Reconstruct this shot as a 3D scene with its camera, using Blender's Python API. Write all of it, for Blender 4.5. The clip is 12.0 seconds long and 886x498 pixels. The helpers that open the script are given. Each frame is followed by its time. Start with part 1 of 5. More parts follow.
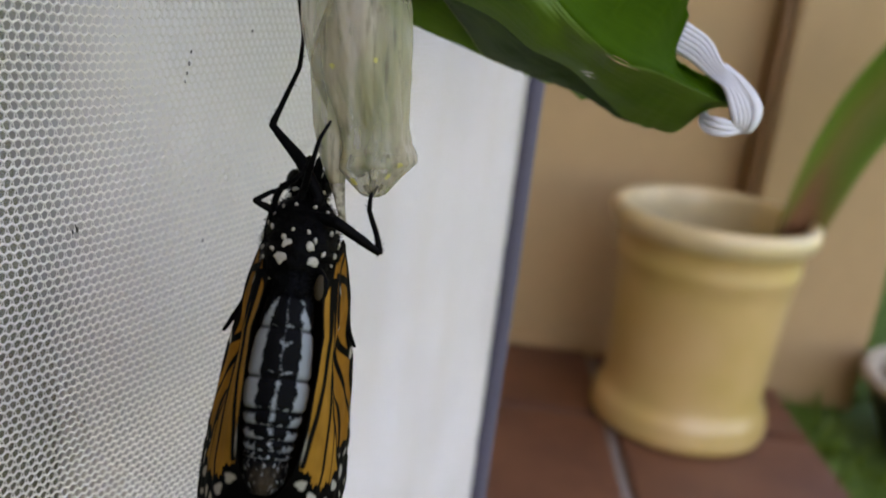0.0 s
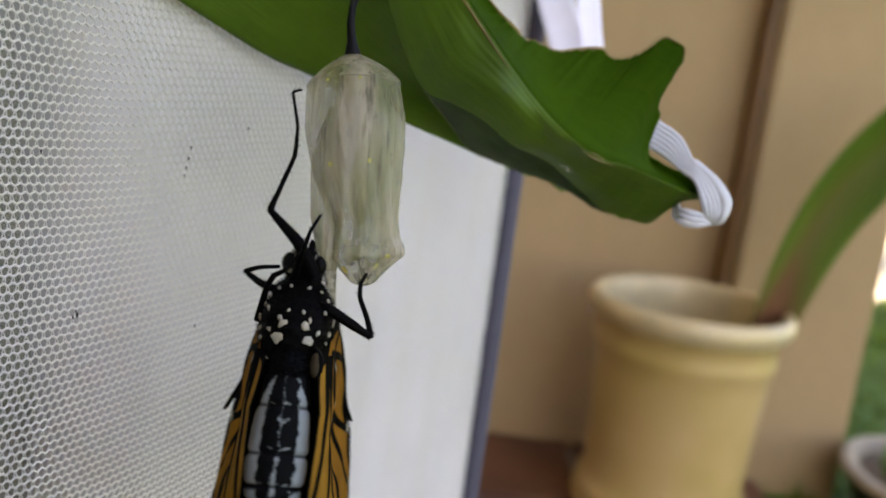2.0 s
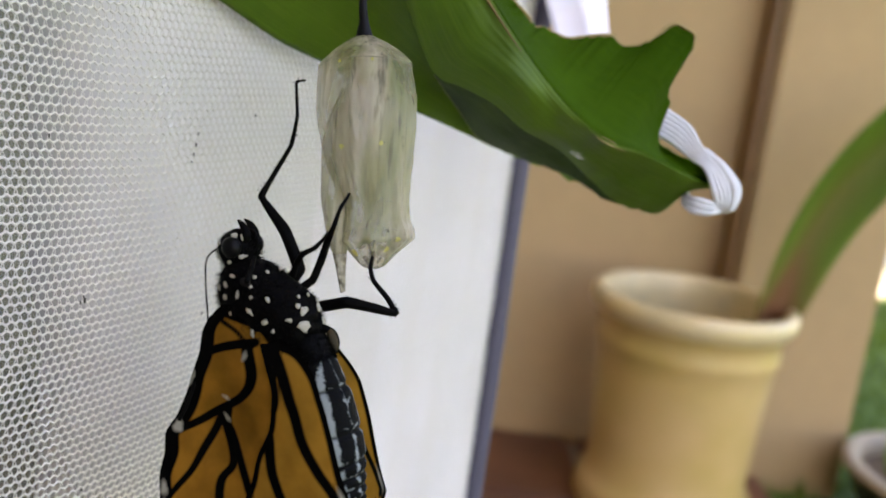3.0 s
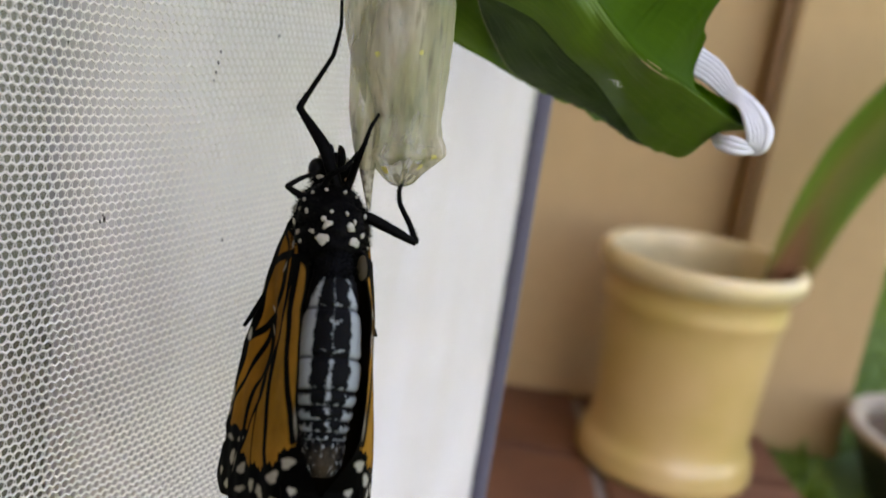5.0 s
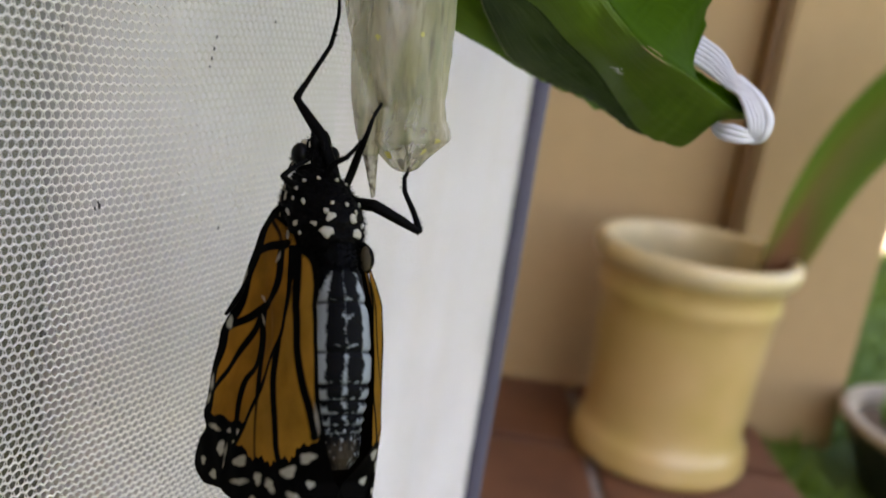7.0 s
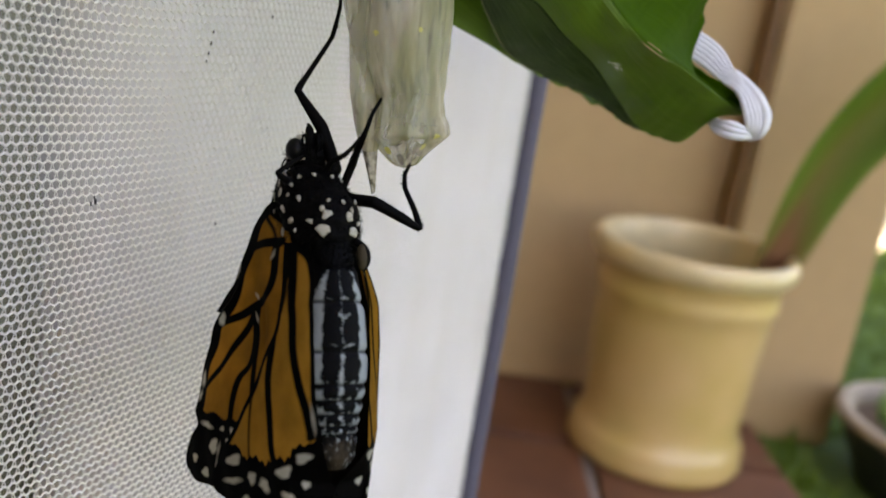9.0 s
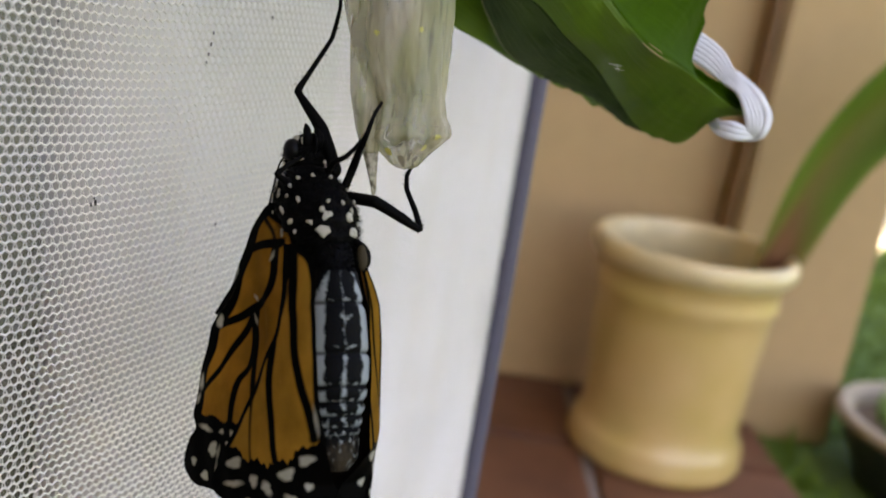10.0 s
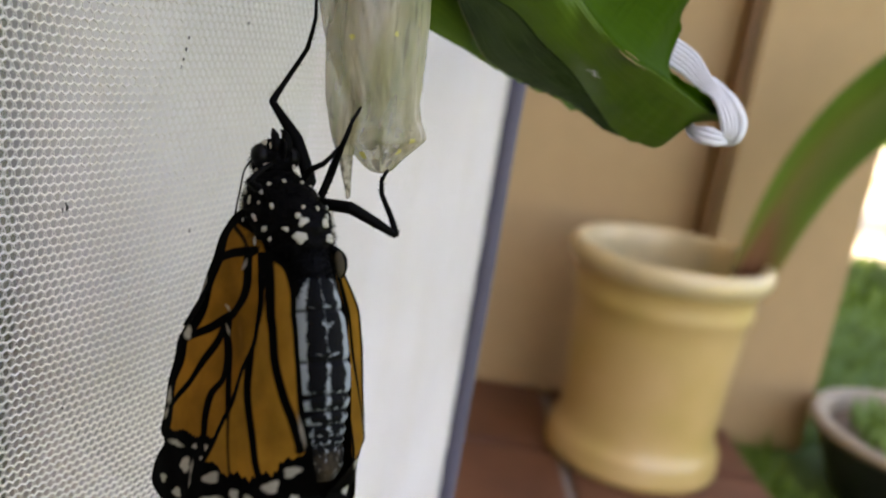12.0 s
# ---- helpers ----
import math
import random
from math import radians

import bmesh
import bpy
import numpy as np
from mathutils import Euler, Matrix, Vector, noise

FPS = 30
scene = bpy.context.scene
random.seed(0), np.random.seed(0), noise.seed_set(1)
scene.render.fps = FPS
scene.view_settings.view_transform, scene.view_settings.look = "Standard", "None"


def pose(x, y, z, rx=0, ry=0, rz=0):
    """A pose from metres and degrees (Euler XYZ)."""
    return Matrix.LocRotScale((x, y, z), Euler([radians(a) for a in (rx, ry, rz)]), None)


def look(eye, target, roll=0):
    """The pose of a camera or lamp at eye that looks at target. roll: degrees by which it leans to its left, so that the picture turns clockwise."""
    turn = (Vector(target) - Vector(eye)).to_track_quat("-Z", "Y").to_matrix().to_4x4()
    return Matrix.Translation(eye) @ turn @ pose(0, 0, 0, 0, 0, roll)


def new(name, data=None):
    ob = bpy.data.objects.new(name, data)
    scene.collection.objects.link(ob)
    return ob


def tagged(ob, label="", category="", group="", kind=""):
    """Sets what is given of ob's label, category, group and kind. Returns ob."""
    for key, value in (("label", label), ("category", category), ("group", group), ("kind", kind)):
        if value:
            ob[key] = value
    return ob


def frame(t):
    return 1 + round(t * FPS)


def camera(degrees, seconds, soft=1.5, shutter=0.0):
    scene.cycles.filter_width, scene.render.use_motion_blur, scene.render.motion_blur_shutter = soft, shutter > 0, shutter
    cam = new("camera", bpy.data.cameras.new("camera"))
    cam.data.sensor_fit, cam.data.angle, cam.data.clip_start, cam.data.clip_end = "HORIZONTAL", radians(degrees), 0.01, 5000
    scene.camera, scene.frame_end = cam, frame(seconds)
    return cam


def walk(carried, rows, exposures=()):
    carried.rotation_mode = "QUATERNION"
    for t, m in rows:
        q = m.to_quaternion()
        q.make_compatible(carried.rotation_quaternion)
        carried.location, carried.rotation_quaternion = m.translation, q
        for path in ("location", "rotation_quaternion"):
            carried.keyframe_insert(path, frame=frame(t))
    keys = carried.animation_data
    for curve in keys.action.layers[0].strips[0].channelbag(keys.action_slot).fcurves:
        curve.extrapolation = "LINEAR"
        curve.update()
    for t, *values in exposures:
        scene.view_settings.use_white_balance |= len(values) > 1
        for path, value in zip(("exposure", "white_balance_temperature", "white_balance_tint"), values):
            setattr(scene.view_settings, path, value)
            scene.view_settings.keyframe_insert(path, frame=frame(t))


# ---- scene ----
EXPOSURES = [(0, 2.15), (1, 2.2), (1.7, 2.14), (2, 2.16), (2.5, 2.22), (3, 2.5), (5, 2.45), (6, 2.43), (7, 2.27), (9, 2.33), (12, 2.35)]
CAMERA_ROWS = [  # seconds, eye x y z (m), yaw, pitch, roll (degrees)
    (0, 0.00318, 0.00303, 0.37220, 0.783, -16.589, 6.801),
    (0.5, 0.00319, 0.00239, 0.37190, 0.481, -16.604, 7.057),
    (1, 0.00124, 0.00028, 0.37120, 0.220, -15.117, 7.240),
    (1.5, 0.00024, 0.00039, 0.37054, 0.172, -15.258, 7.294),
    (1.6, 0.00020, 0.00054, 0.37056, 0.177, -15.283, 7.326),
    (1.7, 0.00054, 0.00014, 0.37103, 0.166, -14.620, 7.344),
    (1.8, 0.00140, -0.00102, 0.37208, 0.131, -13.039, 7.343),
    (1.9, 0.00206, -0.00193, 0.37292, 0.104, -11.780, 7.349),
    (2, 0.00258, -0.00259, 0.37359, 0.085, -10.796, 7.359),
    (2.5, 0.00164, -0.00259, 0.37223, 0.914, -11.130, 7.263),
    (3, 0.00199, -0.00248, 0.37213, 0.197, -11.009, 7.400),
    (5, -0.00052, 0.00036, 0.36720, 0.160, -13.748, 8.408),
    (5.5, -0.00000, -0.00000, 0.36800, -0.000, -13.500, 8.500),
    (6, -0.00029, 0.00050, 0.36756, -0.196, -13.338, 8.392),
    (6.5, -0.00056, 0.00073, 0.36696, -0.267, -13.804, 8.478),
    (7, -0.00086, 0.00091, 0.36661, -0.281, -14.261, 8.595),
    (9, -0.00100, 0.00127, 0.36633, -0.530, -14.399, 8.689),
    (9.5, -0.00079, 0.00123, 0.36665, -0.548, -14.358, 8.749),
    (10, -0.00101, 0.00126, 0.36650, -0.538, -14.413, 8.731),
    (10.5, -0.00104, 0.00140, 0.36634, -0.531, -14.411, 8.716),
    (11, -0.00100, 0.00120, 0.36642, -0.566, -14.385, 8.658),
    (11.5, -0.00077, 0.00154, 0.36640, -0.795, -14.744, 8.762),
    (11.8, -0.00086, 0.00188, 0.36639, -1.116, -14.459, 8.886),
    (12, -0.00069, 0.00154, 0.36655, -1.859, -13.794, 9.219),
]
SWAY_ROWS = [  # seconds, shift x y z (mm), turn x y z (degrees) of the hanging leaf
    (0, -3.33, 1.60, -4.08, 4.90, -0.77, -3.80),
    (0.5, -2.85, 1.81, -4.19, 4.58, -1.22, -3.38),
    (1, -1.78, 0.98, -2.73, 3.79, -0.27, -2.48),
    (1.5, -1.37, 1.07, -2.49, 3.19, -0.51, -1.95),
    (1.6, -1.37, 1.07, -2.49, 3.19, -0.51, -1.95),
    (1.7, -1.64, 1.02, -2.68, 3.50, -0.57, -2.25),
    (1.8, -2.25, 0.90, -3.12, 4.21, -0.70, -2.94),
    (1.9, -2.75, 0.80, -3.47, 4.78, -0.80, -3.49),
    (2, -3.14, 0.72, -3.74, 5.23, -0.88, -3.92),
    (2.5, -2.31, 0.77, -2.70, 3.78, -0.86, -3.16),
    (3, -2.50, 0.97, -2.87, 3.82, -1.02, -3.44),
    (5, 0.20, -0.15, -0.14, -0.37, -0.01, 0.48),
    (5.5, 0.00, 0.00, 0.00, 0.00, 0.00, 0.00),
    (6, -0.45, 0.27, -0.41, -0.01, -0.18, -0.35),
    (6.5, 0.41, -0.47, -0.03, -0.13, 0.29, 0.57),
    (7, 0.39, -0.08, 0.26, -1.01, -0.08, 0.52),
    (9, 0.70, -0.90, 0.27, -0.61, 0.24, 1.10),
    (9.5, 0.78, -0.39, 0.20, -0.52, 0.18, 1.07),
    (10, 0.87, -0.68, 0.23, -0.77, 0.02, 1.18),
    (10.5, 0.69, -0.52, 0.32, -0.84, 0.08, 1.04),
    (11, 0.56, -0.58, 0.38, -0.86, 0.22, 0.88),
    (11.5, 0.35, -0.43, 0.22, -0.77, -0.06, 0.72),
    (12, 0.90, -0.02, -0.13, 0.17, -0.19, 0.98),
]
CASE_ROWS = [  # seconds, shift x y z (mm), turn x y z (degrees) of the empty case
    (0, -1.15, 1.37, -1.32, -1.06, -3.48, -6.17),
    (0.5, -1.07, 1.13, -1.23, 1.23, -4.65, -8.16),
    (1, -0.32, 1.00, -0.97, 1.12, -4.32, -10.40),
    (1.5, -0.31, 1.40, -0.76, 1.57, -3.59, -8.70),
    (1.6, -0.31, 1.40, -0.76, 1.57, -3.59, -8.70),
    (1.7, -0.35, 1.91, -0.93, 0.84, -3.42, -8.66),
    (1.8, -0.44, 3.10, -1.31, -0.85, -3.04, -8.56),
    (1.9, -0.51, 4.05, -1.62, -2.21, -2.72, -8.49),
    (2, -0.57, 4.80, -1.86, -3.28, -2.48, -8.43),
    (2.5, -0.14, 4.43, -1.35, -1.72, -2.99, -10.70),
    (3, -0.20, 4.40, -1.42, -2.49, -1.81, -8.22),
    (5, 0.11, -0.07, -0.09, 1.01, 0.79, 0.58),
    (5.5, 0.00, 0.00, 0.00, 0.00, 0.00, 0.00),
    (6, -0.14, 0.12, -0.22, -0.49, -0.41, -0.32),
    (6.5, -0.01, 0.04, -0.06, 0.96, -0.72, -0.34),
    (7, 0.22, -0.31, 0.13, 0.81, -0.67, -1.22),
    (9, 0.01, 0.13, 0.01, 1.05, -1.48, -1.22),
    (9.5, -0.07, 0.05, -0.01, -0.73, -1.88, -1.97),
    (10, 0.16, 0.18, -0.00, -0.73, -1.66, -2.03),
    (10.5, 0.11, 0.03, 0.09, 0.14, -1.71, -2.55),
    (11, 0.01, 0.04, -0.00, 0.54, -1.96, -2.38),
    (11.5, -0.04, 0.33, -0.01, -0.13, -1.72, -1.59),
    (12, 0.02, 0.99, 0.17, -0.70, -1.45, -1.94),
]
GRIP_ROWS = [  # seconds, shift x y z (mm) of the butterfly's hold
    (0, -1.03, 0.09, 0.36),
    (0.5, 1.44, 0.19, 0.59),
    (1, 1.42, 0.18, 0.65),
    (1.5, -0.77, 0.14, 0.51),
    (1.6, -0.77, 0.14, 0.51),
    (1.7, -0.86, 0.12, 0.47),
    (1.8, -1.06, 0.09, 0.37),
    (1.9, -1.23, 0.06, 0.28),
    (2, -1.35, 0.04, 0.22),
    (2.5, 1.14, 0.10, 0.42),
    (3, 0.80, 0.24, 1.21),
    (5, 0.72, 0.24, 0.98),
    (5.5, 0.73, 0.20, 0.85),
    (6, 1.06, 0.18, 0.78),
    (6.5, 1.09, 0.15, 0.61),
    (7, 1.28, 0.20, 0.79),
    (9, 1.37, 0.14, 0.58),
    (9.5, 1.40, 0.12, 0.51),
    (10, 1.55, 0.14, 0.59),
    (10.5, 1.42, 0.15, 0.61),
    (11, 1.63, 0.11, 0.50),
    (11.5, 1.59, 0.08, 0.37),
    (11.8, 1.64, 0.08, 0.42),
    (12, 1.74, 0.07, 0.52),
]

MM = 0.001


def camera_pose(x, y, z, yaw, pitch, roll):
    """Eye in metres; yaw to the left, pitch up, roll to the left, in degrees."""
    a, b = radians(yaw), radians(pitch)
    way = Vector((-math.sin(a) * math.cos(b), math.cos(a) * math.cos(b), math.sin(b)))
    eye = Vector((x, y, z))
    return look(eye, eye + way, roll)


cam = camera(53.0, 12.0, soft=1.8, shutter=0.4)
walk(cam, [(r[0], camera_pose(*r[1:])) for r in CAMERA_ROWS], exposures=[(t, stops + 0.16, 8550 if t < 4 else 8900, 26) for t, stops in EXPOSURES])
cam.data.dof.use_dof = True
cam.data.dof.focus_distance = 0.098
cam.data.dof.aperture_fstop = 25.0

# ---- world and sun: shaded porch, sunlit garden beyond ----
world = bpy.data.worlds.new("sky")
scene.world = world
world.use_nodes = True
wn = world.node_tree
sky = wn.nodes.new("ShaderNodeTexSky")
sky.sky_type, sky.sun_disc = "NISHITA", False
sky.sun_elevation, sky.sun_rotation = radians(65.2), radians(216.9)
wn.links.new(sky.outputs[0], wn.nodes["Background"].inputs[0])
wn.nodes["Background"].inputs[1].default_value = 0.15
sun = new("sun", bpy.data.lights.new("sun", "SUN"))
sun.data.energy, sun.data.angle, sun.data.color = 4.0, radians(0.5), (1.0, 0.95, 0.86)
sun.matrix_world = look((-1.5, -2.0, 5.4), (0, 0, 0))

# ---- materials ----


def material(name, color, rough=0.6, vary=0.15, scale=30.0, bump=0.0, bump_scale=200.0, second=None, second_scale=6.0, spec=0.5, stretch=(1, 1, 1)):
    """A surface with variation at two scales and fine relief; scales are per metre in the object's space."""
    m = bpy.data.materials.new(name)
    m.use_nodes = True
    n, l = m.node_tree.nodes, m.node_tree.links
    bsdf = n["Principled BSDF"]
    bsdf.inputs["Roughness"].default_value = rough
    bsdf.inputs["Specular IOR Level"].default_value = spec
    co = n.new("ShaderNodeTexCoord")
    mp = n.new("ShaderNodeMapping")
    mp.inputs["Scale"].default_value = stretch
    l.new(co.outputs["Object"], mp.inputs[0])
    big, fine = n.new("ShaderNodeTexNoise"), n.new("ShaderNodeTexNoise")
    big.inputs["Scale"].default_value, fine.inputs["Scale"].default_value = second_scale, scale
    big.inputs["Detail"].default_value = fine.inputs["Detail"].default_value = 5
    l.new(mp.outputs[0], big.inputs[0])
    l.new(mp.outputs[0], fine.inputs[0])
    mix = n.new("ShaderNodeMix")
    mix.data_type = "RGBA"
    mix.inputs[6].default_value = (*color, 1)
    other = second or tuple(c * (1 - 2 * vary) for c in color)
    mix.inputs[7].default_value = (*other, 1)
    ramp = n.new("ShaderNodeValToRGB")
    ramp.color_ramp.elements[0].position, ramp.color_ramp.elements[1].position = 0.38, 0.66
    l.new(big.outputs["Fac"], ramp.inputs[0])
    l.new(ramp.outputs[0], mix.inputs[0])
    hsv = n.new("ShaderNodeHueSaturation")
    val = n.new("ShaderNodeMapRange")
    val.inputs["To Min"].default_value, val.inputs["To Max"].default_value = 1 - vary, 1 + vary
    l.new(fine.outputs["Fac"], val.inputs[0])
    l.new(val.outputs[0], hsv.inputs["Value"])
    l.new(mix.outputs[2], hsv.inputs["Color"])
    l.new(hsv.outputs[0], bsdf.inputs["Base Color"])
    if bump:
        tex, bp = n.new("ShaderNodeTexNoise"), n.new("ShaderNodeBump")
        tex.inputs["Scale"].default_value = bump_scale
        tex.inputs["Detail"].default_value = 4
        bp.inputs["Strength"].default_value, bp.inputs["Distance"].default_value = bump, 0.3 / bump_scale
        l.new(mp.outputs[0], tex.inputs[0])
        l.new(tex.outputs["Fac"], bp.inputs["Height"])
        l.new(bp.outputs[0], bsdf.inputs["Normal"])
    return m


def nodes_of(m):
    return m.node_tree.nodes, m.node_tree.links, m.node_tree.nodes["Principled BSDF"]


def thin(m, amount, color=None):
    """Lets light through a thin sheet: part of the surface scatters to the far side."""
    n, l, bsdf = nodes_of(m)
    tr, mx = n.new("ShaderNodeBsdfTranslucent"), n.new("ShaderNodeMixShader")
    if color:
        tr.inputs[0].default_value = (*color, 1)
    else:
        l.new(bsdf.inputs["Base Color"].links[0].from_socket, tr.inputs[0])
    mx.inputs[0].default_value = amount
    l.new(bsdf.outputs[0], mx.inputs[1])
    l.new(tr.outputs[0], mx.inputs[2])
    l.new(mx.outputs[0], n["Material Output"].inputs[0])
    return mx


def sheer(m, mx, amount):
    """Holes in a gauzy film: part of the light goes straight through."""
    n, l, _ = nodes_of(m)
    tp, m2 = n.new("ShaderNodeBsdfTransparent"), n.new("ShaderNodeMixShader")
    m2.inputs[0].default_value = amount
    l.new(mx.outputs[0], m2.inputs[1])
    l.new(tp.outputs[0], m2.inputs[2])
    l.new(m2.outputs[0], n["Material Output"].inputs[0])
    return m2


def patterned(name, layers, base, rough=0.5, vary=0.1, scale=900.0, bump=0.3):
    """Colours laid over a base where a stored distance (mm) falls below zero: layers of (attribute, colour, softness in mm)."""
    m = material(name, base, rough, vary, scale, bump, 2500.0, second_scale=150.0)
    n, l, bsdf = nodes_of(m)
    prev = bsdf.inputs["Base Color"].links[0].from_socket
    for attribute, color, soft in layers:
        at, mr, mx = n.new("ShaderNodeAttribute"), n.new("ShaderNodeMapRange"), n.new("ShaderNodeMix")
        at.attribute_name = attribute
        mr.inputs["From Min"].default_value, mr.inputs["From Max"].default_value = soft, -soft
        l.new(at.outputs["Fac"], mr.inputs[0])
        mx.data_type = "RGBA"
        mx.inputs[7].default_value = (*color, 1)
        l.new(mr.outputs[0], mx.inputs[0])
        l.new(prev, mx.inputs[6])
        prev = mx.outputs[2]
    l.new(prev, bsdf.inputs["Base Color"])
    return m


M = {}
M["wall"] = material("painted_plaster", (0.425, 0.285, 0.138), 0.75, 0.06, 60, 0.25, 350, second=(0.365, 0.245, 0.122), second_scale=4)
M["trim"] = material("brown_timber", (0.24, 0.125, 0.045), 0.6, 0.2, 40, 0.2, 200, stretch=(4, 4, 0.4))
M["tile"] = material("terracotta_tile", (0.145, 0.057, 0.027), 0.55, 0.18, 90, 0.3, 500, second=(0.10, 0.038, 0.019), second_scale=14)
M["grout"] = material("grey_grout", (0.30, 0.27, 0.25), 0.9, 0.15, 150, 0.4, 800)
M["glaze"] = material("cream_yellow_glaze", (0.53, 0.36, 0.148), 0.27, 0.03, 40, 0.06, 90, second=(0.45, 0.32, 0.10), second_scale=12)
M["glaze_rim"] = material("worn_cream_glaze", (0.60, 0.47, 0.24), 0.30, 0.05, 60, 0.1, 150, second=(0.46, 0.38, 0.22), second_scale=25)
for key in ("glaze", "glaze_rim"):
    bsdf = M[key].node_tree.nodes["Principled BSDF"]
    bsdf.inputs["Coat Weight"].default_value, bsdf.inputs["Coat Roughness"].default_value = 0.5, 0.42
M["stone_rim"] = material("greyed_cream_rim", (0.27, 0.21, 0.14), 0.5, 0.08, 60, 0.2, 150, second=(0.20, 0.165, 0.115), second_scale=25)
M["soil"] = material("potting_soil", (0.11, 0.075, 0.045), 0.95, 0.35, 200, 0.8, 300)
M["lawn_soil"] = material("lawn_ground", (0.030, 0.080, 0.008), 0.95, 0.35, 40, 0.6, 120, second=(0.060, 0.125, 0.014), second_scale=1.5)
M["grass"] = material("grass_blades", (0.045, 0.10, 0.004), 0.55, 0.4, 25, second=(0.10, 0.185, 0.010), second_scale=3)
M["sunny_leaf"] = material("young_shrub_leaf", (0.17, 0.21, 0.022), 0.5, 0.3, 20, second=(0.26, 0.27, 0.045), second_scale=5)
thin(M["sunny_leaf"], 0.45)
M["dark_pot"] = material("dark_glazed_pot", (0.012, 0.012, 0.014), 0.45, 0.2, 40, 0.2, 120)
M["strap"] = material("strap_leaf", (0.075, 0.16, 0.013), 0.45, 0.12, 60, 0.15, 300, second=(0.12, 0.22, 0.022), second_scale=20, stretch=(1, 1, 0.15))


def blushed(m, color):
    """A reddish stripe along the middle of a blade, fading out upwards: the stored blush runs from 0 to 1."""
    n, l, bsdf = nodes_of(m)
    at, mx = n.new("ShaderNodeAttribute"), n.new("ShaderNodeMix")
    at.attribute_name = "blush"
    mx.data_type = "RGBA"
    mx.inputs[7].default_value = (*color, 1)
    l.new(at.outputs["Fac"], mx.inputs[0])
    l.new(bsdf.inputs["Base Color"].links[0].from_socket, mx.inputs[6])
    l.new(mx.outputs[2], bsdf.inputs["Base Color"])


blushed(M["strap"], (0.22, 0.095, 0.04))
thin(M["strap"], 0.3)
M["leaf"] = material("glossy_green_leaf", (0.088, 0.186, 0.018), 0.42, 0.14, 300, 0.0, 900, second=(0.125, 0.24, 0.022), second_scale=45, spec=0.42)
# shaded copy of the leaf green for the torn half
M["leaf_torn_shade"] = material("shade_darkened_leaf", (0.027, 0.075, 0.003), 0.6, 0.14, 300, 0.0, 900, second=(0.042, 0.105, 0.005), second_scale=45, spec=0.02)
# leaf green darkened to hold the shade under the fold
M["under_shade"] = material("shade_darkened_underside", (0.020, 0.043, 0.010), 0.7, 0.25, 300, 0.0, 900, second=(0.040, 0.074, 0.018), second_scale=90, spec=0.08)


def veined(m, lines, depth, pale):
    """Fine parallel veins that follow the stored across and along of a blade."""
    n, l, bsdf = nodes_of(m)
    at = n.new("ShaderNodeAttribute")
    at.attribute_name = "blade"
    mp, tex, fine, bp, ramp, mx = (n.new("ShaderNode" + k) for k in ("Mapping", "TexNoise", "TexNoise", "Bump", "ValToRGB", "Mix"))
    mp.inputs["Scale"].default_value = (lines, 1.2, 1)
    l.new(at.outputs["Vector"], mp.inputs[0])
    l.new(mp.outputs[0], tex.inputs[0])
    tex.inputs["Scale"].default_value, tex.inputs["Detail"].default_value = 1.0, 3
    bp.inputs["Strength"].default_value, bp.inputs["Distance"].default_value = depth, 0.0004
    l.new(tex.outputs["Fac"], bp.inputs["Height"])
    l.new(bp.outputs[0], bsdf.inputs["Normal"])
    ramp.color_ramp.elements[0].position, ramp.color_ramp.elements[1].position = 0.50, 0.72
    l.new(tex.outputs["Fac"], ramp.inputs[0])
    sc = n.new("ShaderNodeMath")
    sc.operation = "MULTIPLY"
    sc.inputs[1].default_value = 0.45
    l.new(ramp.outputs[0], sc.inputs[0])
    mx.data_type = "RGBA"
    mx.inputs[7].default_value = (*pale, 1)
    l.new(sc.outputs[0], mx.inputs[0])
    l.new(bsdf.inputs["Base Color"].links[0].from_socket, mx.inputs[6])
    l.new(mx.outputs[2], bsdf.inputs["Base Color"])


veined(M["leaf"], 48.0, 0.3, (0.165, 0.29, 0.03))
veined(M["under_shade"], 34.0, 0.6, (0.09, 0.13, 0.055))
veined(M["leaf_torn_shade"], 55.0, 0.3, (0.050, 0.115, 0.006))
thin(M["leaf"], 0.5)
thin(M["leaf_torn_shade"], 0.4)
M["midrib"] = material("dry_brown_leaf_edge", (0.34, 0.24, 0.09), 0.6, 0.25, 400, 0.3, 900)
M["rib"] = material("brown_midrib", (0.17, 0.125, 0.028), 0.6, 0.25, 400, 0.3, 900)
M["margin"] = material("pale_leaf_margin", (0.26, 0.29, 0.16), 0.6, 0.2, 500)
M["scratch"] = material("white_scratch", (0.62, 0.64, 0.56), 0.8, 0.1, 900)
M["net"] = material("white_net_thread", (0.83, 0.81, 0.765), 0.7, 0.05, 500, second=(0.76, 0.74, 0.69), second_scale=40)
thin(M["net"], 0.2)
M["brightness_backing"] = material("brightness_backing_cloth", (0.93, 0.915, 0.90), 0.8, 0.04, 300, second=(0.88, 0.865, 0.85), second_scale=25)


def woven(m, mx):
    """Mixes cloth with clear gaps by a stored share, which grades the brightness behind the net."""
    n, l, _ = nodes_of(m)
    at, tp, m2 = n.new("ShaderNodeAttribute"), n.new("ShaderNodeBsdfTransparent"), n.new("ShaderNodeMixShader")
    at.attribute_name = "brightness_cover"
    l.new(at.outputs["Fac"], m2.inputs[0])
    l.new(tp.outputs[0], m2.inputs[1])
    l.new(mx.outputs[0], m2.inputs[2])
    l.new(m2.outputs[0], n["Material Output"].inputs[0])


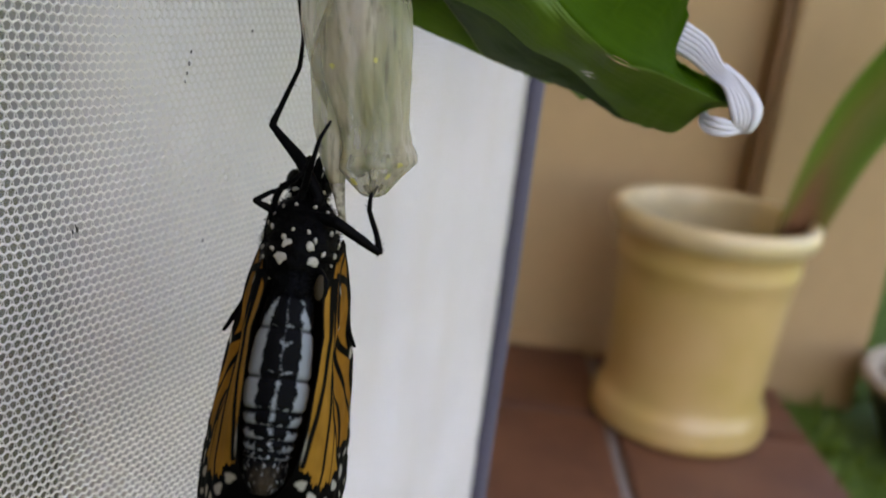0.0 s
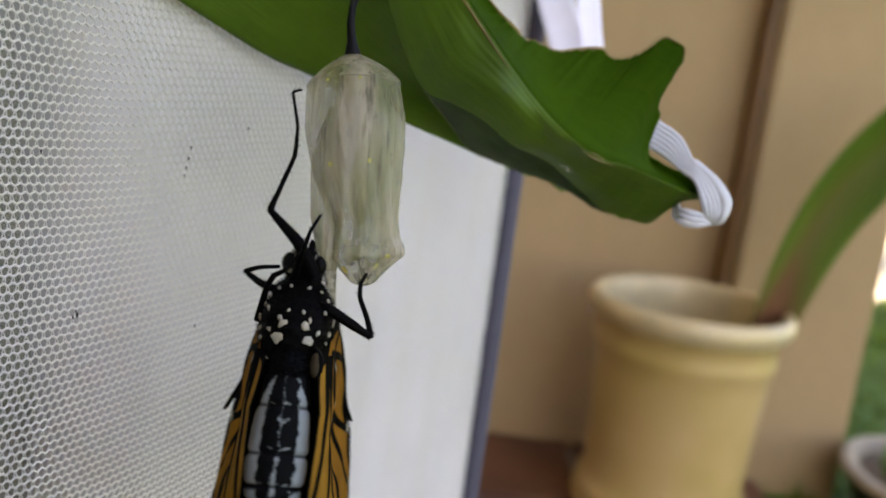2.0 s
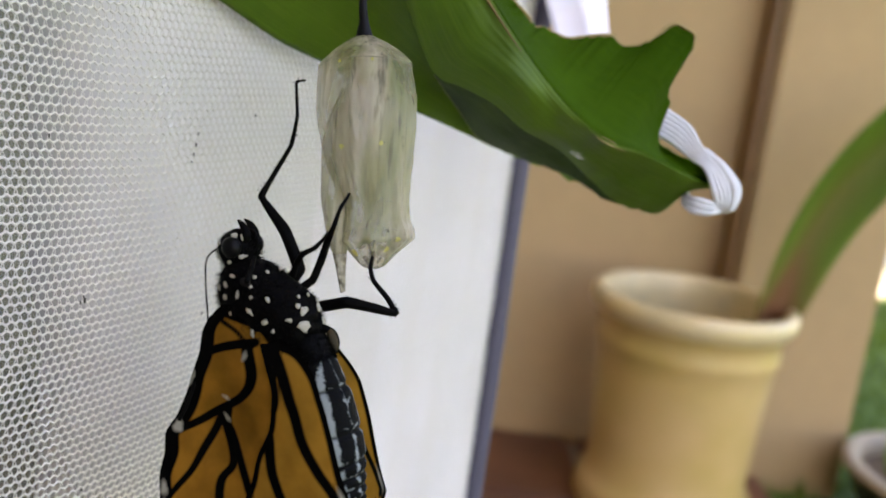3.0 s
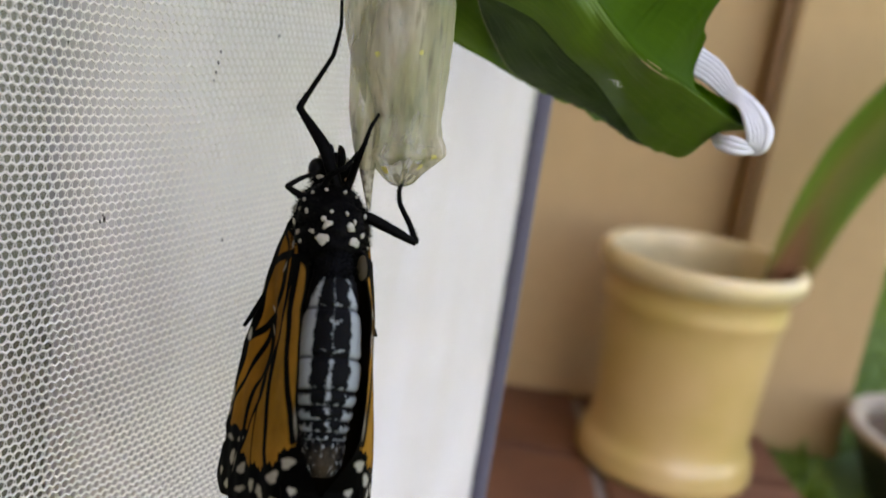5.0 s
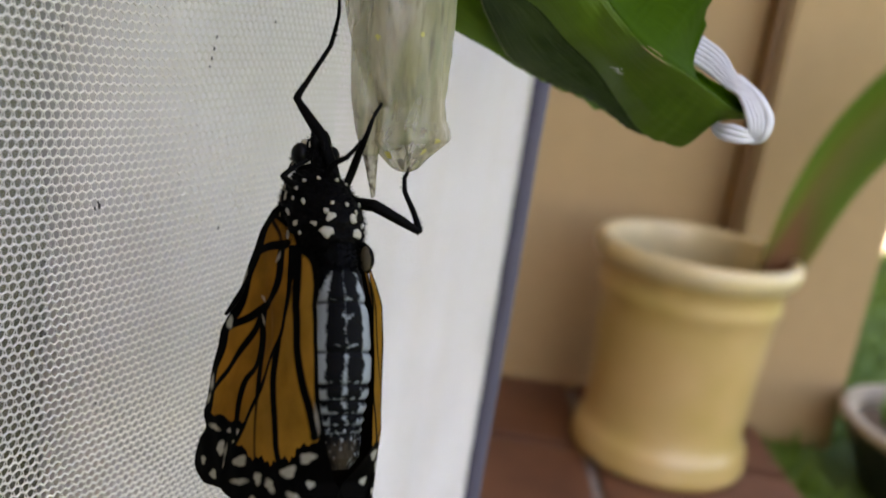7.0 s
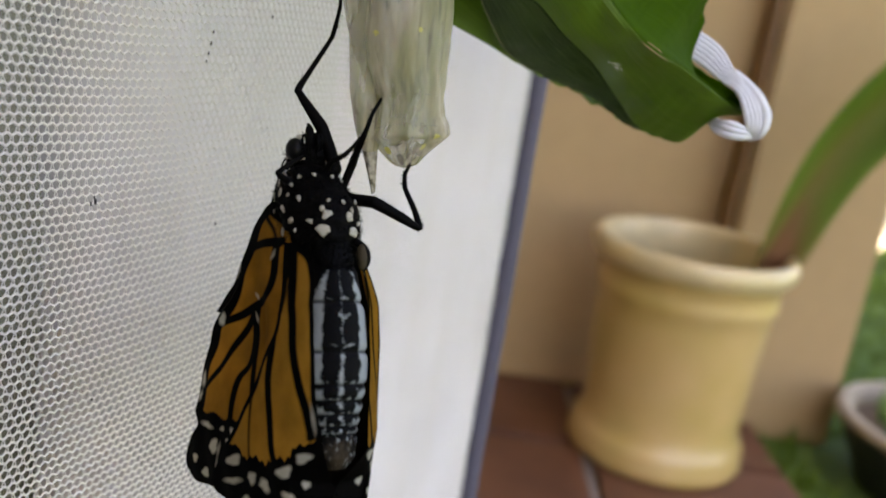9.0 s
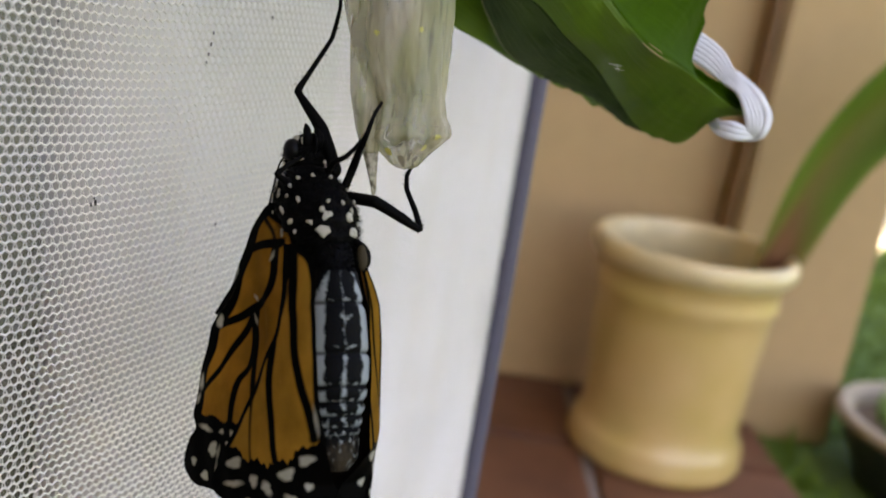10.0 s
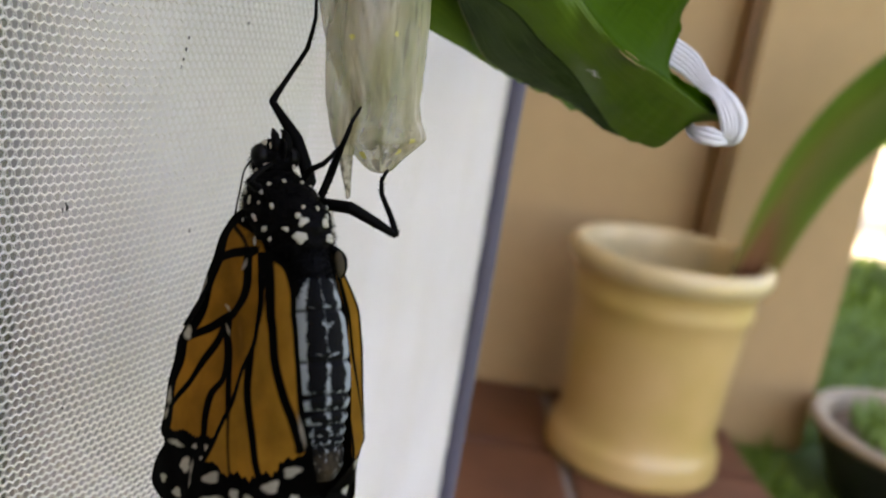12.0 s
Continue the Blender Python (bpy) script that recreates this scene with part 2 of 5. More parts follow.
woven(M["brightness_backing"], thin(M["brightness_backing"], 0.25))
M["hem"] = material("white_hem_cloth", (0.975, 0.93, 0.975), 0.75, 0.03, 400, 0.2, 1500, second=(0.90, 0.83, 0.81), second_scale=110, stretch=(1, 1, 0.06))
thin(M["hem"], 0.2)
# colours of the added far side carry the dimness seen through the net
M["far_dim_cloth"] = material("shade_tinted_beige_cloth", (0.23, 0.22, 0.155), 0.8, 0.06, 300, 0.2, 1500, second=(0.145, 0.175, 0.10), second_scale=14, stretch=(1, 1, 0.05))
thin(M["far_dim_cloth"], 0.2)
M["low_shade_cloth"] = material("shade_dark_olive_cloth", (0.19, 0.165, 0.125), 0.85, 0.1, 300, 0.2, 1500, second=(0.14, 0.14, 0.09), second_scale=14)
M["binding"] = material("slate_blue_binding", (0.075, 0.07, 0.105), 0.7, 0.15, 400, 0.3, 1500)
M["speck"] = material("dark_dust", (0.03, 0.03, 0.03), 0.9, 0.2, 800)
M["black"] = material("black_chitin", (0.0020, 0.0019, 0.0020), 0.6, 0.2, 900, 0.4, 2500, spec=0.035)
M["hair"] = material("black_hair", (0.0020, 0.0019, 0.0018), 0.65, 0.2, 900, spec=0.03)
M["white_scale"] = material("white_scales", (0.33, 0.31, 0.255), 0.7, 0.08, 1500, 0.3, 3000)
M["eye"] = material("black_eye", (0.004, 0.004, 0.004), 0.35, 0.1, 900, spec=0.08)
M["wing"] = patterned("monarch_wing", [("vein", (0.0011, 0.0010, 0.0010), 0.10), ("spot", (0.40, 0.385, 0.33), 0.14)], (0.41, 0.195, 0.028), 0.7, 0.18, 500, 0.2)
M["forewing"] = patterned("monarch_forewing", [("vein", (0.0011, 0.0010, 0.0010), 0.10), ("spot", (0.38, 0.365, 0.315), 0.14)], (0.31, 0.135, 0.018), 0.7, 0.2, 500, 0.2)
M["forewing"].node_tree.nodes["Principled BSDF"].inputs["Specular IOR Level"].default_value = 0.04
thin(M["forewing"], 0.42)
M["wing"].node_tree.nodes["Principled BSDF"].inputs["Specular IOR Level"].default_value = 0.04
thin(M["wing"], 0.42)
M["fold"] = material("dark_wing_fold", (0.007, 0.005, 0.003), 0.7, 0.3, 900, 0.3, 2500, second=(0.002, 0.0018, 0.0016), second_scale=150.0, spec=0.03)
M["abdomen"] = patterned("striped_abdomen", [("pale", (0.195, 0.222, 0.228), 0.15), ("tail", (0.030, 0.022, 0.014), 0.8)], (0.0010, 0.0012, 0.0018), 0.7, 0.25, 700, 0.6)
M["abdomen"].node_tree.nodes["Principled BSDF"].inputs["Specular IOR Level"].default_value = 0.07
M["tape"] = material("white_woven_tape", (0.60, 0.61, 0.66), 0.75, 0.05, 900, 0.3, 2500)
M["crease"] = material("smoky_film_crease", (0.13, 0.12, 0.075), 0.5, 0.3, 900)
M["stain"] = material("dried_brown_stain", (0.17, 0.145, 0.10), 0.6, 0.4, 900, 0.3, 2000, second=(0.075, 0.065, 0.045), second_scale=900)
sheer(M["stain"], thin(M["stain"], 0.35), 0.38)
M["flap"] = material("mottled_film_flap", (0.48, 0.43, 0.34), 0.5, 0.25, 1500, 0.3, 1500, second=(0.09, 0.075, 0.045), second_scale=1300)
sheer(M["flap"], thin(M["flap"], 0.4), 0.22)
M["lobe"] = material("brown_wing_base", (0.052, 0.038, 0.018), 0.7, 0.3, 900, 0.4, 2000, spec=0.15)
M["pink_tape"] = material("pale_lilac_ribbon", (0.82, 0.77, 0.90), 0.6, 0.05, 300, 0.15, 1200)
M["stalk"] = material("black_stalk", (0.0035, 0.0034, 0.0036), 0.5, 0.2, 900, spec=0.12)
M["yellow_dot"] = material("yellow_dot", (0.46, 0.41, 0.10), 0.4, 0.1, 900)


def shell_material(name):
    """Clear papery film with long smoky and cream streaks; the streaks are milkier than the clear parts between them."""
    m = material(name, (0.58, 0.50, 0.40), 0.30, 0.14, 900, 0.3, 900, second=(0.40, 0.375, 0.22), second_scale=170, stretch=(1, 1, 0.22), spec=0.35)
    n, l, bsdf = nodes_of(m)
    co = n.new("ShaderNodeTexCoord")

    def streak(scale, squash, lo, hi, top):
        mp, tex, ramp = (n.new("ShaderNode" + k) for k in ("Mapping", "TexNoise", "ValToRGB"))
        mp.inputs["Scale"].default_value = (1, 1, squash)
        tex.inputs["Scale"].default_value, tex.inputs["Detail"].default_value = scale, 6
        l.new(co.outputs["Object"], mp.inputs[0])
        l.new(mp.outputs[0], tex.inputs[0])
        l.new(tex.outputs["Fac"], ramp.inputs[0])
        ramp.color_ramp.elements[0].position, ramp.color_ramp.elements[1].position = lo, hi
        ramp.color_ramp.elements[1].color = (top, top, top, 1)
        return ramp.outputs[0]

    for scale, squash, lo, hi, top, color in ((330, 0.12, 0.44, 0.62, 0.9, (0.27, 0.28, 0.135)), (1300, 0.10, 0.54, 0.70, 0.8, (0.14, 0.125, 0.08)), (240, 0.4, 0.58, 0.80, 0.6, (0.60, 0.57, 0.32)), (330, 0.5, 0.60, 0.80, 0.6, (0.50, 0.34, 0.24)), (700, 0.6, 0.64, 0.76, 0.6, (0.12, 0.10, 0.06))):
        mx = n.new("ShaderNodeMix")
        mx.data_type = "RGBA"
        mx.inputs[7].default_value = (*color, 1)
        l.new(streak(scale, squash, lo, hi, top), mx.inputs[0])
        l.new(bsdf.inputs["Base Color"].links[0].from_socket, mx.inputs[6])
        l.new(mx.outputs[2], bsdf.inputs["Base Color"])
    clear = sheer(m, thin(m, 0.5), 0.8)
    reach = n.new("ShaderNodeMapRange")
    reach.inputs["To Min"].default_value, reach.inputs["To Max"].default_value = 0.64, 0.20
    l.new(streak(330, 0.16, 0.38, 0.62, 1.0), reach.inputs[0])
    l.new(reach.outputs[0], clear.inputs[0])
    return m


M["shell"] = shell_material("empty_case_film")
M["paving"] = material("pale_paving", (0.62, 0.57, 0.45), 0.85, 0.1, 30, 0.3, 80)

# ---- building helpers ----


def mesh_from(name, verts, faces, mat, smooth=True, mats=None, index=None):
    me = bpy.data.meshes.new(name)
    me.from_pydata([tuple(v) for v in verts], [], faces)
    for m in mats or [mat]:
        me.materials.append(m)
    if index is not None:
        me.polygons.foreach_set("material_index", index)
    me.polygons.foreach_set("use_smooth", [smooth] * len(me.polygons))
    me.update()
    return me


def add(name, me, parent=None, label=""):
    ob = new(name, me)
    if parent:
        ob.parent = parent
    return tagged(ob, label)


def part(name, bm, mat, parent, label=""):
    me = bpy.data.meshes.new(name)
    bm.to_mesh(me)
    bm.free()
    me.materials.append(mat)
    return add(name, me, parent, label)


def box(x0, x1, y0, y1, z0, z1, bevel=0.0):
    bm = bmesh.new()
    bmesh.ops.create_cube(bm, size=1.0)
    for v in bm.verts:
        v.co = Vector(((x0 + x1) / 2 + v.co.x * (x1 - x0), (y0 + y1) / 2 + v.co.y * (y1 - y0), (z0 + z1) / 2 + v.co.z * (z1 - z0)))
    if bevel:
        bmesh.ops.bevel(bm, geom=bm.edges[:], offset=bevel, segments=2, affect="EDGES")
    return bm


def spline(points, count):
    """Catmull-Rom through points, evenly stepped."""
    p = [Vector(q) for q in points]
    p = [2 * p[0] - p[1]] + p + [2 * p[-1] - p[-2]]
    out, spans = [], len(p) - 3
    for k in range(count):
        u = k / (count - 1) * spans
        i = min(int(u), spans - 1)
        t = u - i
        a, b, c, d = p[i:i + 4]
        out.append(0.5 * ((2 * b) + (c - a) * t + (2 * a - 5 * b + 4 * c - d) * t * t + (3 * b - a - 3 * c + d) * t ** 3))
    return out


def grid_faces(rows, cols, closed=False):
    f = []
    for i in range(rows - 1):
        for j in range(cols if closed else cols - 1):
            k = (j + 1) % cols
            f.append((i * cols + j, i * cols + k, (i + 1) * cols + k, (i + 1) * cols + j))
    return f


def lathe(profile, seg, mat, name, wobble=0.0):
    """A turned form from (radius, height) pairs."""
    v = []
    for r, z in profile:
        for j in range(seg):
            a = 2 * math.pi * j / seg
            w = 1 + wobble * noise.noise(Vector((math.cos(a) * 1.5, math.sin(a) * 1.5, z * 12)))
            v.append((r * w * math.cos(a), r * w * math.sin(a), z))
    return mesh_from(name, v, grid_faces(len(profile), seg, True), mat)


def tube(points, radii, mat, name, seg=8, count=None):
    """A round limb along points with the given radii, closed at both ends."""
    n = count or len(points) * 4
    path = spline(points, n)
    rr = [np.interp(i / (n - 1), np.linspace(0, 1, len(radii)), radii) for i in range(n)]
    v, f = [], []
    up = Vector((0.31, 0.87, 0.38)).normalized()
    for i, q in enumerate(path):
        d = (path[min(i + 1, n - 1)] - path[max(i - 1, 0)]).normalized()
        a = d.cross(up).normalized()
        b = d.cross(a)
        for j in range(seg):
            w = 2 * math.pi * j / seg
            v.append(q + (a * math.cos(w) + b * math.sin(w)) * rr[i])
    f = grid_faces(n, seg, True) + [tuple(range(seg)), tuple(range((n - 1) * seg, n * seg))]
    return mesh_from(name, v, f, mat)


def ball(center, radii, mat, name, seg=16, rings=10, turn=None):
    v = []
    for i in range(rings + 1):
        t = math.pi * i / rings
        for j in range(seg):
            a = 2 * math.pi * j / seg
            q = Vector((radii[0] * math.sin(t) * math.cos(a), radii[1] * math.sin(t) * math.sin(a), radii[2] * math.cos(t)))
            v.append(Vector(center) + (turn @ q if turn else q))
    return mesh_from(name, v, grid_faces(rings + 1, seg, True), mat)


def solid(ob, depth):
    m = ob.modifiers.new("thickness", "SOLIDIFY")
    m.thickness, m.offset = depth, 0.0
    return ob

# ---- the large structure ----
# ledge top at z = 0; wall ahead at y = 0.925; lawn to the right at z = -0.012


def build_hedge():
    """Sunlit shrubs beyond the lawn: stems and many small leaves, with gaps between them."""
    hedge = tagged(add("garden_shrub", None), "loose yellow-green leafy shrub in full sun behind the lawn", "shrub")
    rng = random.Random(21)
    v, f = [], []
    for k in range(9):
        x = 0.62 + 0.42 * k + rng.uniform(-0.08, 0.08)
        lean = rng.uniform(-0.15, 0.15)
        add("stem", tube([Vector((x, 2.40, -0.02)), Vector((x + lean * 0.4, 2.42, 0.5)), Vector((x + lean, 2.45, 1.15))], [0.014, 0.010, 0.004], M["grass"], "stem", 7, 10), hedge)
        for _ in range(800):
            a, r, z = rng.uniform(0, 6.28), 0.30 * math.sqrt(rng.random()), rng.uniform(0.10, 1.35)
            c = Vector((x + lean * z + r * math.cos(a), 2.42 + 0.7 * r * math.sin(a), z + 0.04 * rng.random()))
            way = Vector((rng.uniform(-1, 1), rng.uniform(-1, 1), rng.uniform(-0.7, 0.5))).normalized()
            side = way.cross(Vector((rng.uniform(-0.5, 0.5), rng.uniform(-0.5, 0.5), 1))).normalized()
            size = rng.uniform(0.018, 0.040)
            n = len(v)
            v.extend([c - way * size, c + side * size * 0.42, c + way * size, c - side * size * 0.42, c + way.cross(side) * size * 0.12])
            f.extend([(n, n + 1, n + 4), (n + 1, n + 2, n + 4), (n + 2, n + 3, n + 4), (n + 3, n, n + 4)])
    add("foliage", mesh_from("shrub_leaves", v, f, M["sunny_leaf"], False), hedge)


def build_ledge():
    ledge = tagged(add("tiled_ledge", None), "low ledge of reddish terracotta tiles with grey grout", "floor", kind="structure")
    part("bed", box(-0.55, 0.345, -0.6, 0.925, -0.14, -0.006), M["grout"], ledge)
    size, gap = 0.19, 0.009
    xs = [0.1655 + gap / 2 + (size + gap) * k for k in range(-4, 1)]
    ys = [0.774 - gap / 2 - size - (size + gap) * k for k in range(0, 7)]
    rng = random.Random(3)
    shared = None
    for x in xs:
        for y in [0.774 + gap / 2] + ys:
            deep = 0.146 if y > 0.774 else size
            if deep == size and shared:
                ob = add("tile", shared, ledge)
            else:
                bm = box(0, size, 0, deep, -0.012, 0, 0.0025)
                ob = part("tile", bm, M["tile"], ledge)
                if deep == size:
                    shared = ob.data
            ob.location = (x, y, rng.uniform(-0.0008, 0.0006))


def build_walls():
    w = tagged(add("wall_north", None), "beige painted plaster wall above the tiled ledge", "wall", kind="structure")
    part("panel", box(-1.6, 0.30, 0.925, 1.06, -0.14, 2.4, 0.003), M["wall"], w)
    part("skirting_bead", box(-1.6, 0.294, 0.917, 0.9245, 0.0005, 0.012, 0.003), M["wall"], w)
    c = tagged(add("pillar", None), "projecting beige pillar at the end of the wall", "pillar", kind="structure")
    part("shaft", box(0.2985, 0.4455, 0.886, 1.06, -0.14, 2.4, 0.004), M["wall"], c)
    part("corner_strip", box(0.2885, 0.2978, 0.895, 0.9245, 0.001, 2.4, 0.002), M["trim"], c, "dark brown timber strip in the corner")
    # unseen walls and ceiling, sized to let light in mainly from the right
    b = tagged(add("unseen_wall_west", None), "unseen beige wall added to block light", "wall", kind="structure")
    part("panel", box(-0.57, -0.45, 0.30, 0.9245, -0.002, 2.4), M["wall"], b)
    part("panel", box(-1.72, -1.6, -1.2, 0.925, -0.14, 2.4), M["wall"], b)
    s = tagged(add("unseen_wall_south", None), "unseen beige wall added to block light", "wall", kind="structure")
    part("panel", box(-1.72, 0.1, -1.32, -1.2, -0.14, 2.4), M["wall"], s)
    r = tagged(add("ceiling", None), "unseen pale ceiling added to block overhead light", "ceiling", kind="structure")
    part("boards", box(-1.72, 0.30, -1.32, 1.06, 2.4, 2.46), M["hem"], r)
    f = tagged(add("floor", None), "terracotta porch floor", "floor", kind="structure")
    part("slab", box(-1.6, -0.551, -1.2, 0.925, -0.14, -0.004), M["tile"], f)
    part("slab", box(-0.551, 0.345, -1.2, -0.601, -0.14, -0.004), M["tile"], f)


def build_lawn():
    v, f = [], []
    n = 60
    for i in range(n):
        for j in range(n):
            x = 0.9 + 900 * ((j / (n - 1)) * 2 - 1) ** 5
            y = 1.2 + 900 * ((i / (n - 1)) * 2 - 1) ** 5
            v.append((x, y, -0.014))
    tagged(add("ground", mesh_from("ground", v, grid_faces(n, n), M["lawn_soil"])), "green garden lawn", "lawn", kind="structure")
    path = part("path", box(0.45, 14.0, 2.05, 7.0, -0.05, -0.008, 0.004), M["paving"], None)
    tagged(path, "pale sunlit garden path beyond the lawn", "path", kind="structure")
    rng = random.Random(11)
    v, f = [], []

    def blade(x, y, h, w):
        a = rng.uniform(0, 6.28)
        lean = h * rng.uniform(0.2, 0.8)
        dx, dy = math.cos(a), math.sin(a)
        px, py = -dy * w, dx * w
        k = len(v)
        v.extend([(x - px, y - py, -0.016), (x + px, y + py, -0.016), (x + dx * lean * 0.4 + px * 0.8, y + dy * lean * 0.4 + py * 0.8, h * 0.6 - 0.014),
                  (x + dx * lean * 0.4 - px * 0.8, y + dy * lean * 0.4 - py * 0.8, h * 0.6 - 0.014), (x + dx * lean, y + dy * lean, h - 0.014)])
        f.extend([(k, k + 1, k + 2, k + 3), (k + 3, k + 2, k + 4)])

    for _ in range(26000):
        x, y = rng.uniform(0.352, 1.5), rng.uniform(0.3, 1.9)
        if (x < 0.45 and y > 0.88) or math.hypot(x - 0.528, y - 0.795) < 0.125:
            continue
        blade(x, y, rng.uniform(0.007, 0.024), rng.uniform(0.0008, 0.002))
    for _ in range(9000):
        x, y = rng.uniform(0.45, 3.4), rng.uniform(1.6, 2.05)
        if y > 2.04:
            continue
        blade(x, y, rng.uniform(0.02, 0.05), rng.uniform(0.0015, 0.004))
    tagged(add("lawn_grass", mesh_from("lawn_grass", v, f, M["grass"], False)), "thick green grass growing beside the tiled ledge", "grass", kind="stuff")


build_ledge()
build_walls()
build_lawn()
build_hedge()

# ---- the pots on and beside the ledge ----


def build_pot():
    pot = tagged(add("flower_pot", None), "cream yellow glazed ceramic flower pot standing on terracotta tiles", "flower pot")
    pot.location = (0.2325, 0.787, -0.0005)
    pot.scale = (0.955, 0.955, 1.03)
    pot.rotation_euler = (radians(0.6), radians(-0.5), 0)
    body = [(0.0, 0.002), (0.078, 0.002), (0.0838, 0.004), (0.0858, 0.008), (0.0860, 0.013), (0.0842, 0.0175), (0.0846, 0.022), (0.0832, 0.027), (0.0795, 0.031), (0.0772, 0.037),
            (0.0768, 0.055), (0.0792, 0.095), (0.0820, 0.135), (0.0832, 0.150), (0.0850, 0.1535), (0.0862, 0.158), (0.0858, 0.163), (0.0848, 0.168), (0.0856, 0.175), (0.0880, 0.180), (0.0905, 0.184)]
    add("body", lathe(body, 96, M["glaze"], "pot_body", 0.004), pot)
    rim = [(0.0904, 0.1825), (0.0945, 0.187), (0.0958, 0.193), (0.0945, 0.199), (0.0905, 0.2025), (0.0865, 0.2015), (0.0842, 0.197), (0.0825, 0.185), (0.0800, 0.150), (0.0790, 0.120)]
    add("rim", lathe(rim, 96, M["glaze_rim"], "pot_rim", 0.004), pot, "worn pale cream rim and inside")
    soil = [(0.0, 0.160), (0.03, 0.163), (0.06, 0.160), (0.0815, 0.157)]
    add("soil", lathe(soil, 48, M["soil"], "pot_soil", 0.05), pot)


def strap_leaf(parent, path, width, name, mat):
    """A long folded blade: two halves that rise from the midrib."""
    pts = spline(path, 40)
    v = []
    for i, q in enumerate(pts):
        u = i / 39
        d = (pts[min(i + 1, 39)] - pts[max(i - 1, 0)]).normalized()
        side = d.cross(Vector((0.15, -1, 0.1))).normalized()
        out = side.cross(d)
        w = width * (0.36 + 0.64 * math.sin(min(u * 1.5 + 0.12, 1.57))) * (1 - max(0, u - 0.75) ** 2 * 12)
        for j in range(9):
            k = j / 4 - 1
            v.append(q + side * w * k + out * (abs(k) ** 1.4 * w * 0.5))
    me = mesh_from(name, v, grid_faces(40, 9), mat)
    blush = [max(0, 1 - abs(j / 4 - 1) * 1.2) * max(0, 1.3 - i / 27) + max(0, 1.4 - i / 12) for i in range(40) for j in range(9)]
    me.attributes.new("blush", "FLOAT", "POINT").data.foreach_set("value", [min(1.0, b) for b in blush])
    ob = add(name, me, parent)
    return solid(ob, 0.0012)


def build_pot_plant():
    plant = tagged(add("strap_leaf_plant", None), "long green strap leaf, reddish at its base, growing from yellow pot", "plant")
    plant.location = (-0.0042, -0.0155, 0.004)
    strap_leaf(plant, [(0.299, 0.793, 0.158), (0.302, 0.792, 0.185), (0.306, 0.790, 0.213), (0.316, 0.785, 0.262), (0.332, 0.778, 0.310), (0.356, 0.768, 0.354), (0.388, 0.755, 0.392), (0.44, 0.74, 0.425)], 0.0325, "leaf", M["strap"])
    strap_leaf(plant, [(0.296, 0.800, 0.150), (0.2975, 0.799, 0.172), (0.2985, 0.798, 0.192), (0.3005, 0.796, 0.214)], 0.011, "sheath", M["strap"])


def build_dark_pot():
    pot = tagged(add("dark_flower_pot", None), "dark pot with a pale cream rim standing in the grass", "flower pot")
    pot.location = (0.528, 0.795, -0.014)
    pot.scale = (1, 1, 0.76)
    body = [(0.0, 0.001), (0.078, 0.001), (0.084, 0.005), (0.100, 0.050), (0.108, 0.080), (0.110, 0.086)]
    add("body", lathe(body, 64, M["dark_pot"], "dark_body", 0.004), pot, "black glazed body")
    rim = [(0.109, 0.085), (0.117, 0.087), (0.119, 0.093), (0.117, 0.098), (0.110, 0.100), (0.104, 0.098), (0.101, 0.088), (0.099, 0.070)]
    add("rim", lathe(rim, 64, M["stone_rim"], "dark_rim", 0.004), pot, "pale cream rim")
    add("soil", lathe([(0, 0.078), (0.05, 0.080), (0.1005, 0.076)], 40, M["soil"], "dark_soil", 0.05), pot)
    herb = tagged(add("herb_clump", None), "small feathery green plant growing in the dark pot", "plant")
    rng = random.Random(5)
    v, f = [], []
    for _ in range(260):
        a, r = rng.uniform(0, 6.28), 0.075 * math.sqrt(rng.random())
        x, y = 0.528 + r * math.cos(a), 0.795 + r * math.sin(a)
        h, b = rng.uniform(0.008, 0.032), rng.uniform(0, 6.28)
        lx, ly, w = math.cos(b) * h * 0.5, math.sin(b) * h * 0.5, rng.uniform(0.001, 0.003)
        k = len(v)
        v.extend([(x - w, y, 0.046), (x + w, y, 0.046), (x + lx * 0.5 + w * 1.6, y + ly * 0.5, 0.046 + h * 0.6), (x + lx * 0.5 - w * 1.6, y + ly * 0.5, 0.046 + h * 0.6), (x + lx, y + ly, 0.046 + h)])
        f.extend([(k, k + 1, k + 2, k + 3), (k + 3, k + 2, k + 4)])
    add("foliage", mesh_from("foliage", v, f, M["grass"], False), herb)


build_pot()
build_pot_plant()
build_dark_pot()

# ---- the net cage ----
# its side runs straight from NET_START along NET_WAY; s is metres along it
NET_START, NET_WAY = Vector((-0.0395, 0.0974, 0.0)), Vector((0.42973, 0.90296, 0.0))
NET_OUT = Vector((NET_WAY.y, -NET_WAY.x, 0.0))


def on_net(s, z, out=0.0):
    return NET_START + NET_WAY * s + NET_OUT * out + Vector((0, 0, z))


